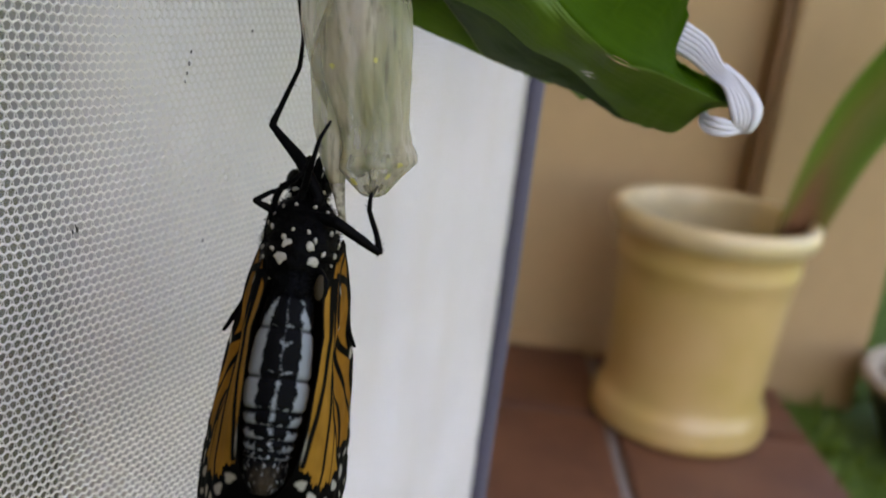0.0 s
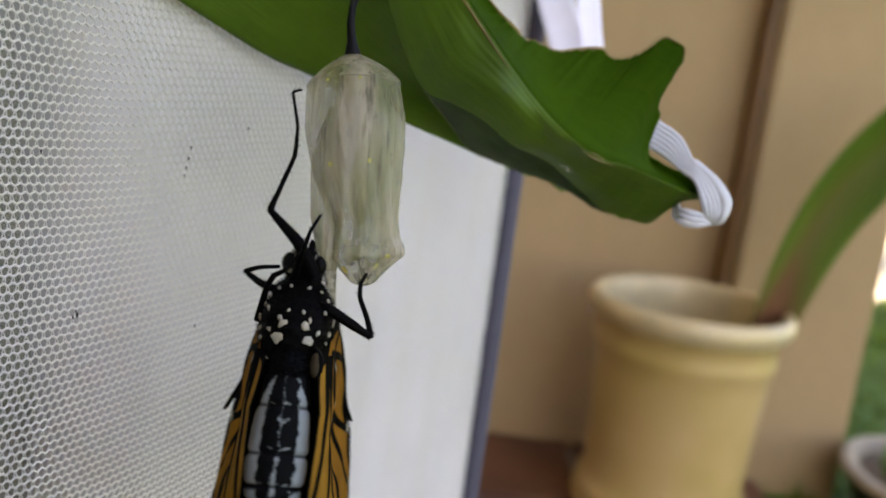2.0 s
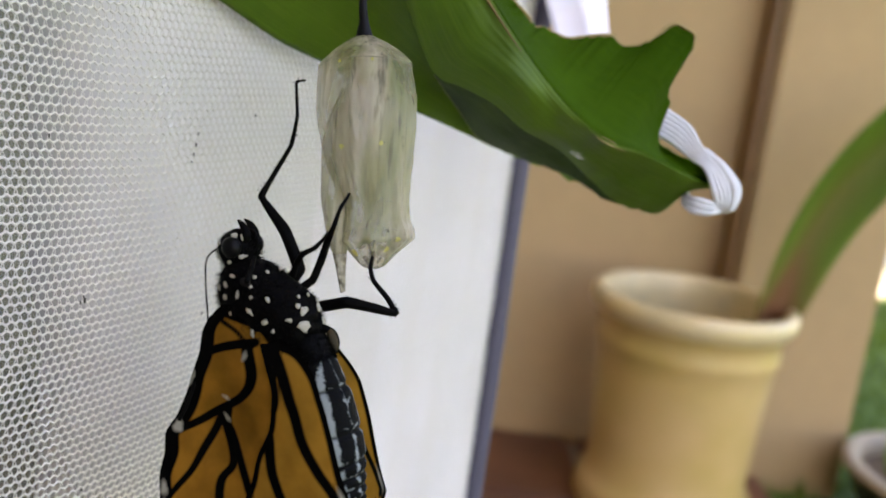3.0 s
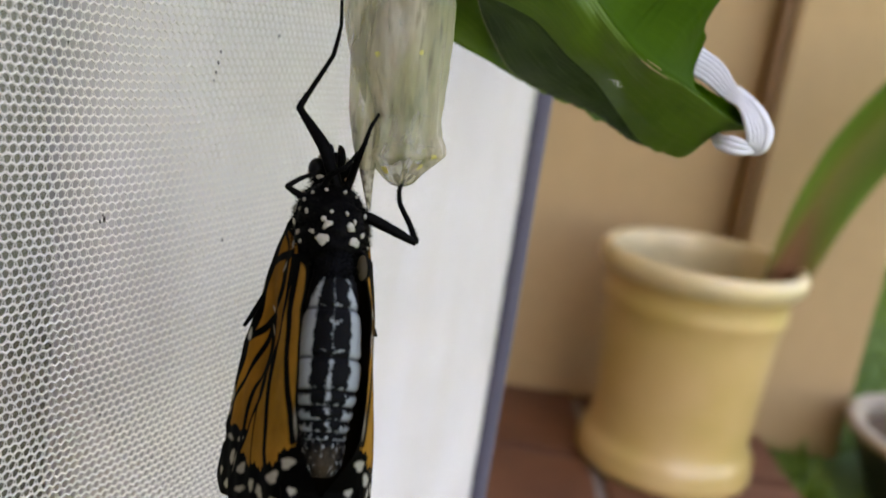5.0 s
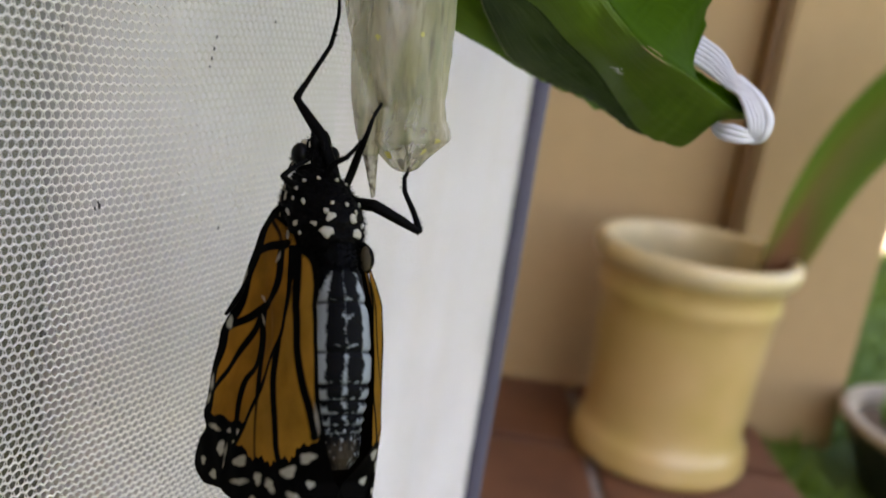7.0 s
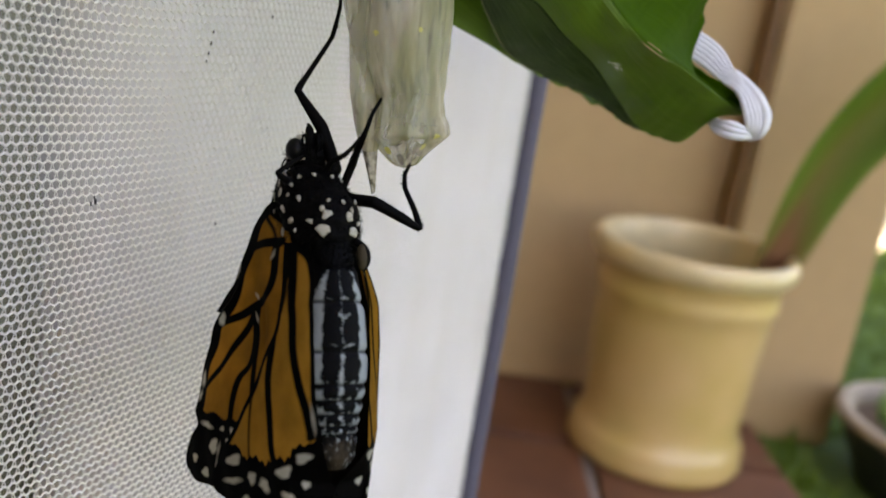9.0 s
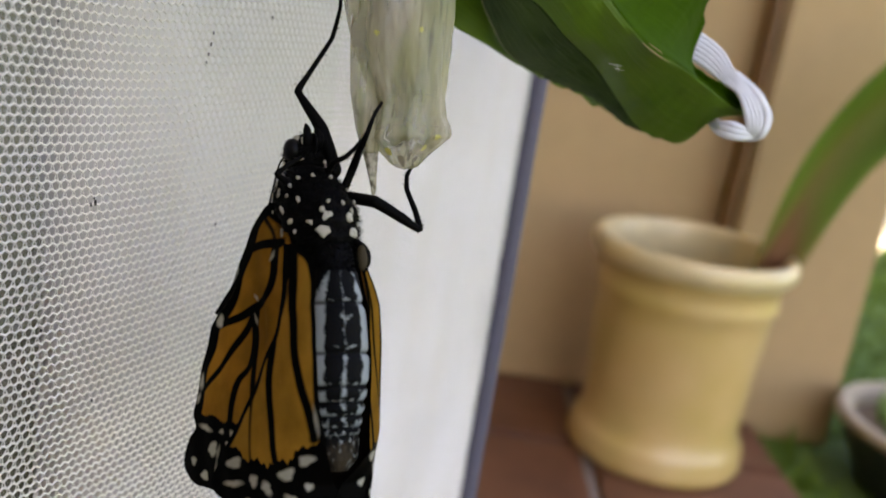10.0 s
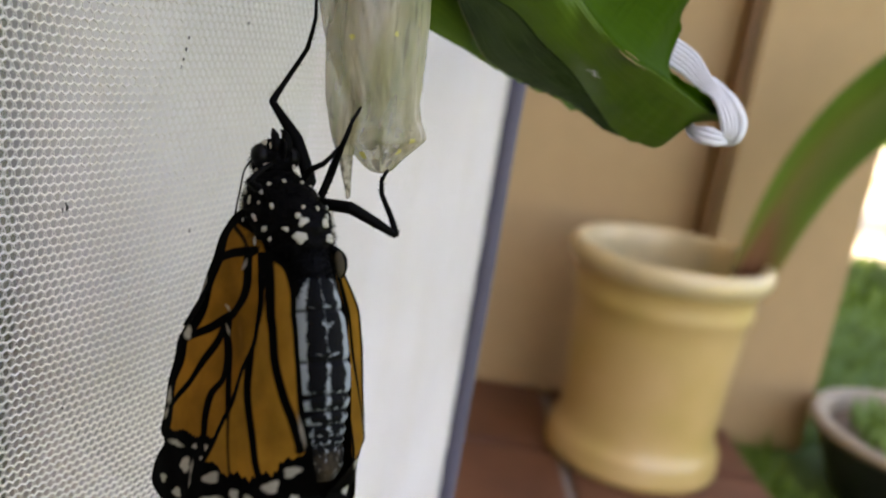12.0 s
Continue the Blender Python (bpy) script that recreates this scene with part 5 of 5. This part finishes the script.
def abdomen_mesh():
    n, seg = 220, 120
    order = sorted(ABDOMEN)
    zs = [r[0] for r in order]
    v, pale, tail = [], [], []
    for i in range(n):
        z = -3.4 - 23.3 * i / (n - 1)
        w, d, yy = (np.interp(z, zs, [r[k] for r in order]) for k in (1, 2, 3))
        gap = min(abs(z - q) for q in RINGS)
        top = min([q for q in RINGS if q > z], default=-3.4)
        low = max([q for q in RINGS if q <= z], default=-26.6)
        pinch = 1 - 0.085 * math.exp(-(gap / 0.34) ** 2)
        mid = (z - low) / max(top - low, 0.01)
        for j in range(seg):
            a = 2 * math.pi * j / seg
            x = math.sin(a)
            v.append(Vector((w * pinch * x, yy - d * pinch * math.cos(a), z)) * MM)
            phi = (a + math.pi) % (2 * math.pi) - math.pi
            arc = phi * w
            side = abs(phi)
            rough = 0.13 + 0.34 * noise.noise(Vector((phi * 5, z * 1.1, 0))) + 0.16 * noise.noise(Vector((phi * 15, z * 3.5, 5))) + 0.20 * noise.noise(Vector((phi * 34, z * 8, 2)))
            step = next((k for k, q in enumerate(RINGS) if z > q), len(RINGS))
            band = max(0.13 - (top - z), 0.13 - (z - low))
            if step <= 1:
                u = max(0.0, min(1.0, (-7.7 - z) / 3.1))
                flank = (abs(side - 0.52 - 0.40 * u) - 0.14 - 0.16 * u) * w + 0.18 * (1 - u)
                line = abs(arc + 0.05) - 0.02 - 0.07 * u
                bar = max(abs(z - (low + 0.28)) - 0.07, abs(arc) - 2.2)
            elif step == 2:
                flank = (abs(side - 0.95) - 0.36) * w
                line = abs(arc) - 0.09
                bar = max(abs(z - (low + 0.55 - 0.16 * math.cos(arc * 2.6))) - 0.08, abs(arc) - 1.7)
                bar = min(bar, max(abs(z + 12.2) - 0.45, abs(arc - 0.25) - 0.95) + 0.16 + 0.5 * abs(noise.noise(Vector((arc * 2, z * 2, 8)))))
            elif step == 3:
                flank = (abs(side - 0.97) - 0.38) * w
                line = max(abs(arc) - 0.27, z - top + 0.25)
                bar = max(abs(z - (low + 0.26)) - 0.09, abs(arc) - 1.5)
            elif step <= 6:
                flank = max((abs(side - 0.90) - 0.34) * w, 0.30 - (top - z) * 0.9)
                line = max(abs(arc) - 0.30, (top - z) - 0.62 * (top - low))
                bar = max(abs(z - (low + 0.16)) - 0.08, abs(arc) - 1.9)
            else:
                flank, line, bar = 0.30 - 0.16 * side + 0.9 * noise.noise(Vector((phi * 6, z * 2.2, 11))), 1.0, (abs(z - low - 0.2) - 0.12 if step == 7 else 1.0)
            field = max(min(flank, line, bar) + rough, band)
            if side > 1.5:
                field = max(field, (side - 1.5) * 2)
            pale.append(max(field, (z + 7.8) * 1.2))
            tail.append(max((z + 24.0), (side - 0.75) * w * 0.8) + rough * 2.5)
    me = mesh_from("abdomen", v, grid_faces(n, seg, True), M["abdomen"])
    for key, val in (("pale", pale), ("tail", tail)):
        at = me.attributes.new(key, "FLOAT", "POINT")
        at.data.foreach_set("value", np.array(val, np.float32))
    return me


THORAX = [(4.6, 1.0, 1.2, 0.2), (3.4, 2.6, 2.9, -0.4), (1.2, 3.6, 4.4, -1.2), (-1.4, 3.9, 5.5, -2.6), (-3.6, 3.6, 5.0, -3.5), (-5.4, 2.7, 3.0, -5.0), (-6.4, 1.2, 1.4, -6.0)]
HEAD = [(7.9, 0.3, 0.3, 0.0), (7.4, 1.4, 1.5, 0.0), (6.0, 2.2, 2.2, 0.0), (4.8, 2.0, 2.0, 0.0), (3.8, 1.4, 1.6, 0.0), (3.2, 0.3, 0.3, 0.0)]


def fleck(p, wide, tall, facing, seed, tilt):
    """A small ragged patch of pale scales."""
    v = []
    for i in range(7):
        for j in range(14):
            t, a = math.pi * i / 6, 2 * math.pi * j / 14
            k = 0.92 + 0.55 * noise.noise(Vector((math.cos(a) * 1.6 + seed * 3.1, math.sin(a) * 1.3, facing * 5)))
            q = Vector((wide * k * math.sin(t) * math.cos(a), 0.14 * math.cos(t), tall * k * math.sin(t) * math.sin(a))) * MM
            v.append(p + Matrix.Rotation(facing, 3, "Z") @ Matrix.Rotation(tilt, 3, "Y") @ q)
    return mesh_from("white_dot", v, grid_faces(7, 14, True), M["white_scale"])


def jointed(points, radii):
    """A leg with firm bends: straight limbs between points, hardly rounded at the joints."""
    pts, rad = [points[0]], [radii[0]]
    for k in range(1, len(points) - 1):
        for u in (-0.12, 0.12):
            other = points[k - 1] if u < 0 else points[k + 1]
            pts.append(points[k].lerp(other, abs(u)))
            rad.append(radii[k] * 0.92)
    return tube(pts + [points[-1]], rad + [radii[-1]], M["black"], "leg", 10, 90)


def spines(points, radii, seed):
    """Short stiff hairs along the outer half of a leg."""
    rng = random.Random(seed)
    path = spline(points, 200)
    v, f = [], []
    for _ in range(150):
        i = rng.randrange(20, 198)
        r = np.interp(i / 199, np.linspace(0, 1, len(radii)), radii)
        d = (path[i + 1] - path[i - 1]).normalized()
        side = Vector([rng.uniform(-1, 1) for _ in range(3)])
        side = (side - d * side.dot(d)).normalized()
        out = (side + d * rng.uniform(0.3, 1.0)).normalized() * rng.uniform(0.0002, 0.00042)
        p, w = path[i] + side * r * 0.7, d.cross(side) * 0.00004
        k = len(v)
        v.extend([p + w, p - w, p + d * 0.00006, p + out])
        f.extend([(k, k + 1, k + 3), (k + 1, k + 2, k + 3), (k + 2, k, k + 3)])
    return mesh_from("spines", v, f, M["hair"], False)


FORELEG_HIP = Vector((-2.2, -1.6, 2.2)) * MM


def build_butterfly():
    fly = tagged(add("butterfly", None), "orange and black monarch butterfly clinging to its empty chrysalis case", "butterfly")
    thorax = add("thorax", body_form("thorax", THORAX, 40, M["black"], 0.10), fly, "furry black thorax with white dots")
    add("fur", hairs("fur", 7500, THORAX, 0.8, 2), thorax)
    add("head", body_form("head", HEAD, 32, M["black"], 0.12), thorax)
    add("head_fur", hairs("head_fur", 1600, HEAD, 0.75, 3), thorax)
    for s in (-1, 1):
        add("eye", ball(Vector((1.75 * s, -0.6, 5.9)) * MM, (0.95 * MM, 1.2 * MM, 1.2 * MM), M["eye"], "eye", 18, 12), thorax, "glossy black eye")
        add("palp", tube(mm([(0.6 * s, -1.4, 6.0), (0.65 * s, -2.1, 6.9), (0.6 * s, -1.8, 8.0), (0.5 * s, -1.2, 8.7)]), [0.00045, 0.00055, 0.0004, 0.0001], M["black"], "palp", 8, 14), thorax)
        add("antenna", tube(mm([(0.9 * s, 1.6, 6.4), (1.5 * s, 3.6, 5.4), (2.2 * s, 4.0, 2.4), (3.5 * s, 3.7, -2.0), (5.2 * s, 4.5, -6.2), (6.6 * s, 5.9, -9.4), (7.5 * s, 6.7, -11.0)]), [0.00012, 0.0001, 0.0001, 0.00011, 0.00014, 0.00032, 0.0002], M["black"], "antenna", 6, 50), thorax, "thin black clubbed antenna")
    coil = [(0.0, -1.9 - 1.1 * math.sin(t) * (1 - t / 16), 6.3 + 1.1 * math.cos(t) * (1 - t / 16)) for t in np.linspace(-0.5, 8.5, 18)]
    add("proboscis", tube(mm(coil), [0.0002, 0.00018, 0.00012], M["black"], "proboscis", 6, 60), thorax, "coiled black proboscis")
    bent = mm([(-2.2, -1.6, 2.2), (-3.7, -3.6, 1.8), (-5.2, -5.2, 2.1), (-3.9, -4.9, 3.2), (-2.2, -4.0, 4.3)])
    foreleg = add("foreleg", jointed([p - FORELEG_HIP for p in bent], [0.0005, 0.00045, 0.00032, 0.00028, 0.00022]), thorax, "thin black bent foreleg")
    foreleg.location = FORELEG_HIP
    # white dots on the fur
    half = [(0.30, -2.3, 0.50, 0.56, 0.3), (0.44, -3.8, 0.76, 0.60, 0.2), (0.40, -1.6, 0.27, 0.34, 0.3), (0.20, -0.7, 0.2, 0.28, 0.4), (0.72, -2.8, 0.45, 0.26, 0.6), (0.88, -0.3, 0.27, 0.40, -0.2),
            (1.22, -2.5, 0.45, 0.34, 0.1), (1.40, -1.1, 0.27, 0.52, -0.6), (1.66, -3.4, 0.30, 0.50, 0.2), (1.16, -3.6, 0.2, 0.22, 0), (1.16, 0.3, 0.22, 0.24, 0), (1.44, 0.8, 0.2, 0.50, 0.3), (1.42, 2.9, 0.45, 0.26, 0.5),
            (0.32, 2.5, 0.32, 0.2, 0.6), (1.85, 0.9, 0.42, 0.34, 0.4), (1.95, -1.0, 0.4, 0.3, -0.5), (2.15, 2.0, 0.4, 0.45, 0.2), (1.02, 1.4, 0.26, 0.28, 0), (1.75, 2.2, 0.34, 0.42, -0.4), (0.78, 2.3, 0.28, 0.22, 0.2)]
    dots = [(k * a, z, r0, r1, k * tilt) for a, z, r0, r1, tilt in half for k in (-1, 1)]
    order = sorted(THORAX)
    for a, z, r0, r1, tilt in dots:
        w, d, y = (np.interp(z, [r[0] for r in order], [r[k] for r in order]) for k in (1, 2, 3))
        p = Vector(((w + 0.22) * math.sin(a), y - (d + 0.22) * math.cos(a), z)) * MM
        add("white_dot", fleck(p, r0, r1, a, z, -tilt), thorax, "white dot")
    order = sorted(HEAD)
    for a, z, r0, r1 in ((-0.72, 4.7, 0.55, 0.28), (0.72, 4.7, 0.55, 0.28), (-0.95, 7.1, 0.45, 0.34), (0.95, 7.1, 0.45, 0.34), (-0.55, 6.7, 0.2, 0.36), (0.55, 6.7, 0.2, 0.36), (-1.5, 4.4, 0.3, 0.22), (1.5, 4.4, 0.3, 0.22), (-0.3, 7.0, 0.35, 0.3), (0.3, 7.0, 0.35, 0.3), (-2.0, 6.7, 0.45, 0.3), (2.0, 6.7, 0.45, 0.3), (-2.2, 5.2, 0.4, 0.3), (2.2, 5.2, 0.4, 0.3)):
        w, d, y = (np.interp(z, [r[0] for r in order], [r[k] for r in order]) for k in (1, 2, 3))
        p = Vector(((w + 0.3) * math.sin(a), y - (d + 0.3) * math.cos(a), z)) * MM
        add("white_dot", fleck(p, r0 * 0.9, r1, a, 0.0, 0.0), thorax, "white dot")
    for s in (1, -1):
        add("forewing", wing_mesh("forewing", FORE, FORE_VEINS, FORE_SPOTS, 1.2, s, 0.0, [fore_tip], M["forewing"]), thorax, "orange forewing with black veins and white spotted border")
        add("hindwing", wing_mesh("hindwing", HIND, HIND_VEINS, HIND_SPOTS, 0.5, s, 0.28, [hind_band], M["wing"]), thorax, "orange hindwing with black veins and white spotted border")
        add("inner_fold", fold_mesh(s), thorax, "blackish inner fold of the hindwing round the abdomen")
        shoulder = [(1.8 * s, -6.0, -3.9), (2.5 * s, -7.2, -4.7), (3.1 * s, -7.9, -5.5), (3.25 * s, -7.9, -6.6), (2.9 * s, -7.7, -7.6)]
        if s < 0:
            continue
        root = add("wing_root", tube(mm(shoulder), [0.0004, 0.00045, 0.00036, 0.00034, 0.0002], M["black"], "wing_root", 8, 14), thorax)
        add("lobe", ball(Vector((2.75 * s, -7.8, -6.2)) * MM, (0.66 * MM, 0.55 * MM, 1.35 * MM), M["lobe"], "lobe", 12, 8), root, "brown furry lobe")
    abdomen = add("abdomen", abdomen_mesh(), fly, "black abdomen with bluish white bars")
    add("fur", hairs("fur", 1500, [r for r in ABDOMEN if r[0] > -9], 0.7, 7), abdomen)
    legs = []
    # legs that hold the case, in the butterfly's own space
    for name, pts, rad in (("leg", [(-13.3, 94.5, 348.6), (-15.6, 95.3, 352.5), (-19.2, 97.2, 355.6), (-18.5, 98.0, 357.6), (-16.9, 99.2, 361.8), (-16.7, 99.4, 365.1), (-17.2, 99.5, 367.9), (-17.3, 99.3, 369.0), (-16.2, 98.6, 369.3)],
                            [0.0008, 0.00075, 0.00045, 0.00033, 0.00028, 0.00022, 0.00018, 0.00015, 0.00012]),
                           ("leg", [(-15.0, 92.6, 348.4), (-14.2, 91.8, 350.0), (-13.0, 91.5, 350.8), (-12.2, 91.9, 351.8), (-11.8, 92.6, 352.6)], [0.0004, 0.00034, 0.00028, 0.00022, 0.00016]),
                           ("leg", [(-13.2, 94.2, 346.6), (-12.4, 94.4, 349.4), (-11.7, 92.4, 351.8), (-11.1, 91.4, 353.6), (-10.7, 91.8, 355.4), (-10.2, 94.6, 356.8)], [0.0005, 0.0005, 0.00042, 0.0003, 0.00022, 0.00016]),
                           ("leg", [(-13.0, 93.0, 345.9), (-9.0, 91.4, 346.4), (-6.2, 91.4, 345.3), (-3.9, 91.8, 344.2), (-4.7, 92.8, 345.8), (-6.1, 93.9, 347.8), (-6.4, 95.2, 349.0), (-6.0, 96.0, 350.2)],
                            [0.0007, 0.0007, 0.0006, 0.0004, 0.00034, 0.0003, 0.00026, 0.0002])):
        # the hip lies deep in the thorax, which twists round it
        hip = Vector((-2.0, 2.0, -0.6)) * MM
        legs.append(add(name, jointed([hip] + [Vector(p) * MM - GRIP for p in pts], [rad[0]] + rad), fly, "thin black jointed leg"))
        add("spines", spines([hip] + [Vector(p) * MM - GRIP for p in pts], [rad[0]] + rad, len(legs)), legs[-1])
    return fly, thorax, abdomen, foreleg, legs


fly, thorax, abdomen, foreleg, legs = build_butterfly()

TURN_ROWS = [  # seconds, turn of thorax and wings, turn of abdomen, lean, sideways lean (degrees), shift x y z (mm)
    (0, 7.0, 8.8, 26.1, 3.4, 1.86, 1.32, -1.07),
    (0.1, 12.5, 11.5, 28.0, 4.0, 1.10, 0.71, -1.00),
    (0.2, 26.2, 15.2, 28.9, 3.6, 0.12, -0.01, -0.83),
    (0.3, 35.8, 21.8, 27.7, 2.2, -0.99, -0.72, -0.66),
    (0.4, 48.5, 41.5, 24.6, 1.8, -2.41, -1.53, -0.49),
    (0.5, 58.2, 55.2, 23.5, 2.9, -3.23, -2.24, -0.41),
    (0.8, 61.9, 58.9, 20.8, 1.1, -3.37, -2.53, -0.20),
    (1, 60.3, 55.3, 21.3, 0.5, -3.13, -2.56, -0.23),
    (1.2, 49.9, 40.9, 23.8, 0.2, -1.57, -1.46, -0.54),
    (1.3, 39.1, 24.1, 26.1, -0.2, -0.34, -0.71, -0.79),
    (1.4, 25.4, 15.4, 27.3, 0.4, 0.68, -0.06, -1.05),
    (1.5, 9.7, 6.7, 28.0, 0.4, 1.81, 0.69, -1.30),
    (1.6, -2.8, -1.8, 27.8, -0.8, 2.97, 1.14, -1.11),
    (1.7, -11.4, -10.4, 27.0, -2.5, 4.12, 1.58, -0.92),
    (1.8, -18.1, -17.1, 25.8, -1.5, 3.70, 1.43, -0.66),
    (1.9, -8.9, -7.9, 25.6, -0.5, 3.27, 1.28, -0.40),
    (2, 6.3, 7.3, 24.4, 0.6, 2.64, 1.03, 0.06),
    (2.1, 21.1, 16.1, 23.9, 0.1, 1.56, 0.51, 0.21),
    (2.2, 36.9, 24.9, 22.3, -0.5, 0.48, -0.01, 0.46),
    (2.3, 39.7, 27.7, 22.7, -0.5, -0.19, -0.24, 0.51),
    (2.5, 36.7, 19.2, 23.6, 1.0, -1.04, -0.38, 0.12),
    (2.6, 31.5, 17.5, 24.3, 1.6, -0.94, -0.49, 0.14),
    (2.8, 34.0, 19.0, 22.7, 1.7, -1.12, -0.91, 0.07),
    (2.9, 47.2, 38.2, 21.4, -1.7, -2.12, -1.32, -0.11),
    (3, 60.5, 55.5, 19.2, -3.1, -3.01, -1.73, -0.39),
    (3.2, 64.6, 61.6, 18.8, -4.6, -3.18, -1.78, -0.48),
    (3.6, 54.8, 47.8, 21.2, -3.6, -2.21, -1.20, -0.56),
    (4.2, 34.1, 24.1, 25.3, -0.0, -0.80, -0.18, -0.63),
    (4.8, 13.5, 9.5, 27.4, 1.6, 0.01, 0.25, -0.71),
    (5, 15.6, 11.6, 28.1, 1.6, 0.34, 0.29, -0.80),
    (5.3, 24.7, 15.7, 27.4, 2.2, -0.33, 0.42, -0.83),
    (5.5, 26.9, 16.9, 27.0, 2.7, -0.58, 0.51, -0.85),
    (6.5, 27.3, 17.8, 26.6, 3.0, -0.71, 0.29, -0.70),
    (7, 28.2, 19.7, 25.9, 2.9, -0.87, 0.02, -0.63),
    (9, 29.4, 20.4, 25.1, 3.1, -1.13, -0.53, -0.42),
    (10.5, 31.8, 23.3, 25.4, 2.9, -1.50, -1.23, -0.24),
    (11.5, 34.1, 25.6, 25.6, 2.8, -1.67, -1.70, -0.12),
    (12, 35.7, 27.2, 25.7, 2.7, -1.76, -1.93, -0.05),
]

REACH_ROWS = [  # seconds, shift x z (mm) and turn (degrees) of the long front leg
    (0, 2.62, -0.29, -1.4),
    (0.5, -1.67, -1.59, 2.8),
    (1, -0.65, -0.72, -0.7),
    (1.5, 1.81, -0.88, 0.1),
    (1.8, 4.60, 1.60, -5.0),
    (2, 3.63, 1.01, -4.0),
    (2.2, -0.60, 0.00, 0.3),
    (2.5, 0.01, 0.39, -1.4),
    (3, -1.70, -1.03, 2.2),
    (5, -0.88, -0.19, 4.4),
    (5.5, -1.04, 0.13, 4.4),
    (6, -1.40, -0.40, 4.4),
    (6.5, -1.20, -0.34, 4.4),
    (7, -1.38, -0.47, 4.4),
    (9, -1.11, 0.10, 4.4),
    (9.5, -1.49, -0.27, 4.4),
    (10, -1.29, 0.10, 4.4),
    (10.5, -1.43, -0.39, 4.4),
    (11, -1.29, 0.09, 4.4),
    (11.5, -1.62, -0.33, 4.4),
    (12, -1.48, -0.30, 4.4),
]

SWING_ROWS = [(0, 0, 0), (1.2, 0, 0), (1.5, 15, -22), (1.7, 35, -48), (1.9, 32, -45), (2.2, 0, 0), (12, 0, 0)]  # seconds, lift and turn of the bent foreleg (degrees)

HOLD_ROWS = [  # seconds, shift x z (mm) and turn (degrees) of the hind leg that holds the case's tip
    (0, 0.51, 1.19, 7.7),
    (0.5, 0.55, -1.94, -16.2),
    (1, 0.80, -1.44, -12.3),
    (1.5, 1.09, 2.14, 11.7),
    (2, 1.10, 1.15, 5.0),
    (2.5, 0.29, -0.85, -8.4),
    (3, 0.84, -2.37, -16.1),
    (5, -0.59, -0.55, -2.0),
    (5.5, -0.27, -0.39, -2.4),
    (6, -0.65, -0.47, -1.9),
    (6.5, -0.48, -0.05, -0.4),
    (7, -0.52, -0.10, -0.0),
    (9, -0.36, 0.02, -0.2),
    (9.5, -0.43, 0.22, 0.6),
    (10, -0.47, 0.44, 2.3),
    (10.5, -0.32, 0.10, 0.7),
    (11, -0.51, 0.22, 1.0),
    (11.5, -0.53, 0.42, 1.1),
    (12, -0.68, 0.44, 0.8),
]


def motions():
    for t_ob in (leaf, tie):
        walk(t_ob, [(r[0], sway(r[1:4], r[4:7])) for r in SWAY_ROWS])
    walk(case, [(r[0], sway(r[1:4], r[4:7])) for r in CASE_ROWS])
    walk(fly, [(r[0], Matrix.Translation(GRIP + Vector(r[1:4]) * MM)) for r in GRIP_ROWS])

    for leg, rows in ((legs[0], REACH_ROWS), (legs[3], HOLD_ROWS)):
        walk(leg, [(t, pose(x * MM, 0, z * MM, 0, turn, 0)) for t, x, z, turn in rows])

    walk(foreleg, [(t, Matrix.Translation(FORELEG_HIP) @ pose(0, 0, 0, 0, lift, 0) @ pose(0, 0, 0, 0, 0, turn)) for t, lift, turn in SWING_ROWS])

    def held(w, lean, roll, x, y, z):
        return pose(x * MM, y * MM, z * MM, 0, roll, 0) @ pose(0, 0, 0, 0, 0, w) @ Matrix.Translation((0, 2.75 * MM, 0)) @ pose(0, 0, 0, -lean)

    walk(thorax, [(t, held(w, lean, *more)) for t, w, a, lean, *more in TURN_ROWS])
    walk(abdomen, [(t, held(w, lean, *more) @ Matrix.Translation((0, ABDOMEN_AXIS * MM, 0)) @ pose(0, 0, 0, 0, 0, a - w)) for t, w, a, lean, *more in TURN_ROWS])


motions()
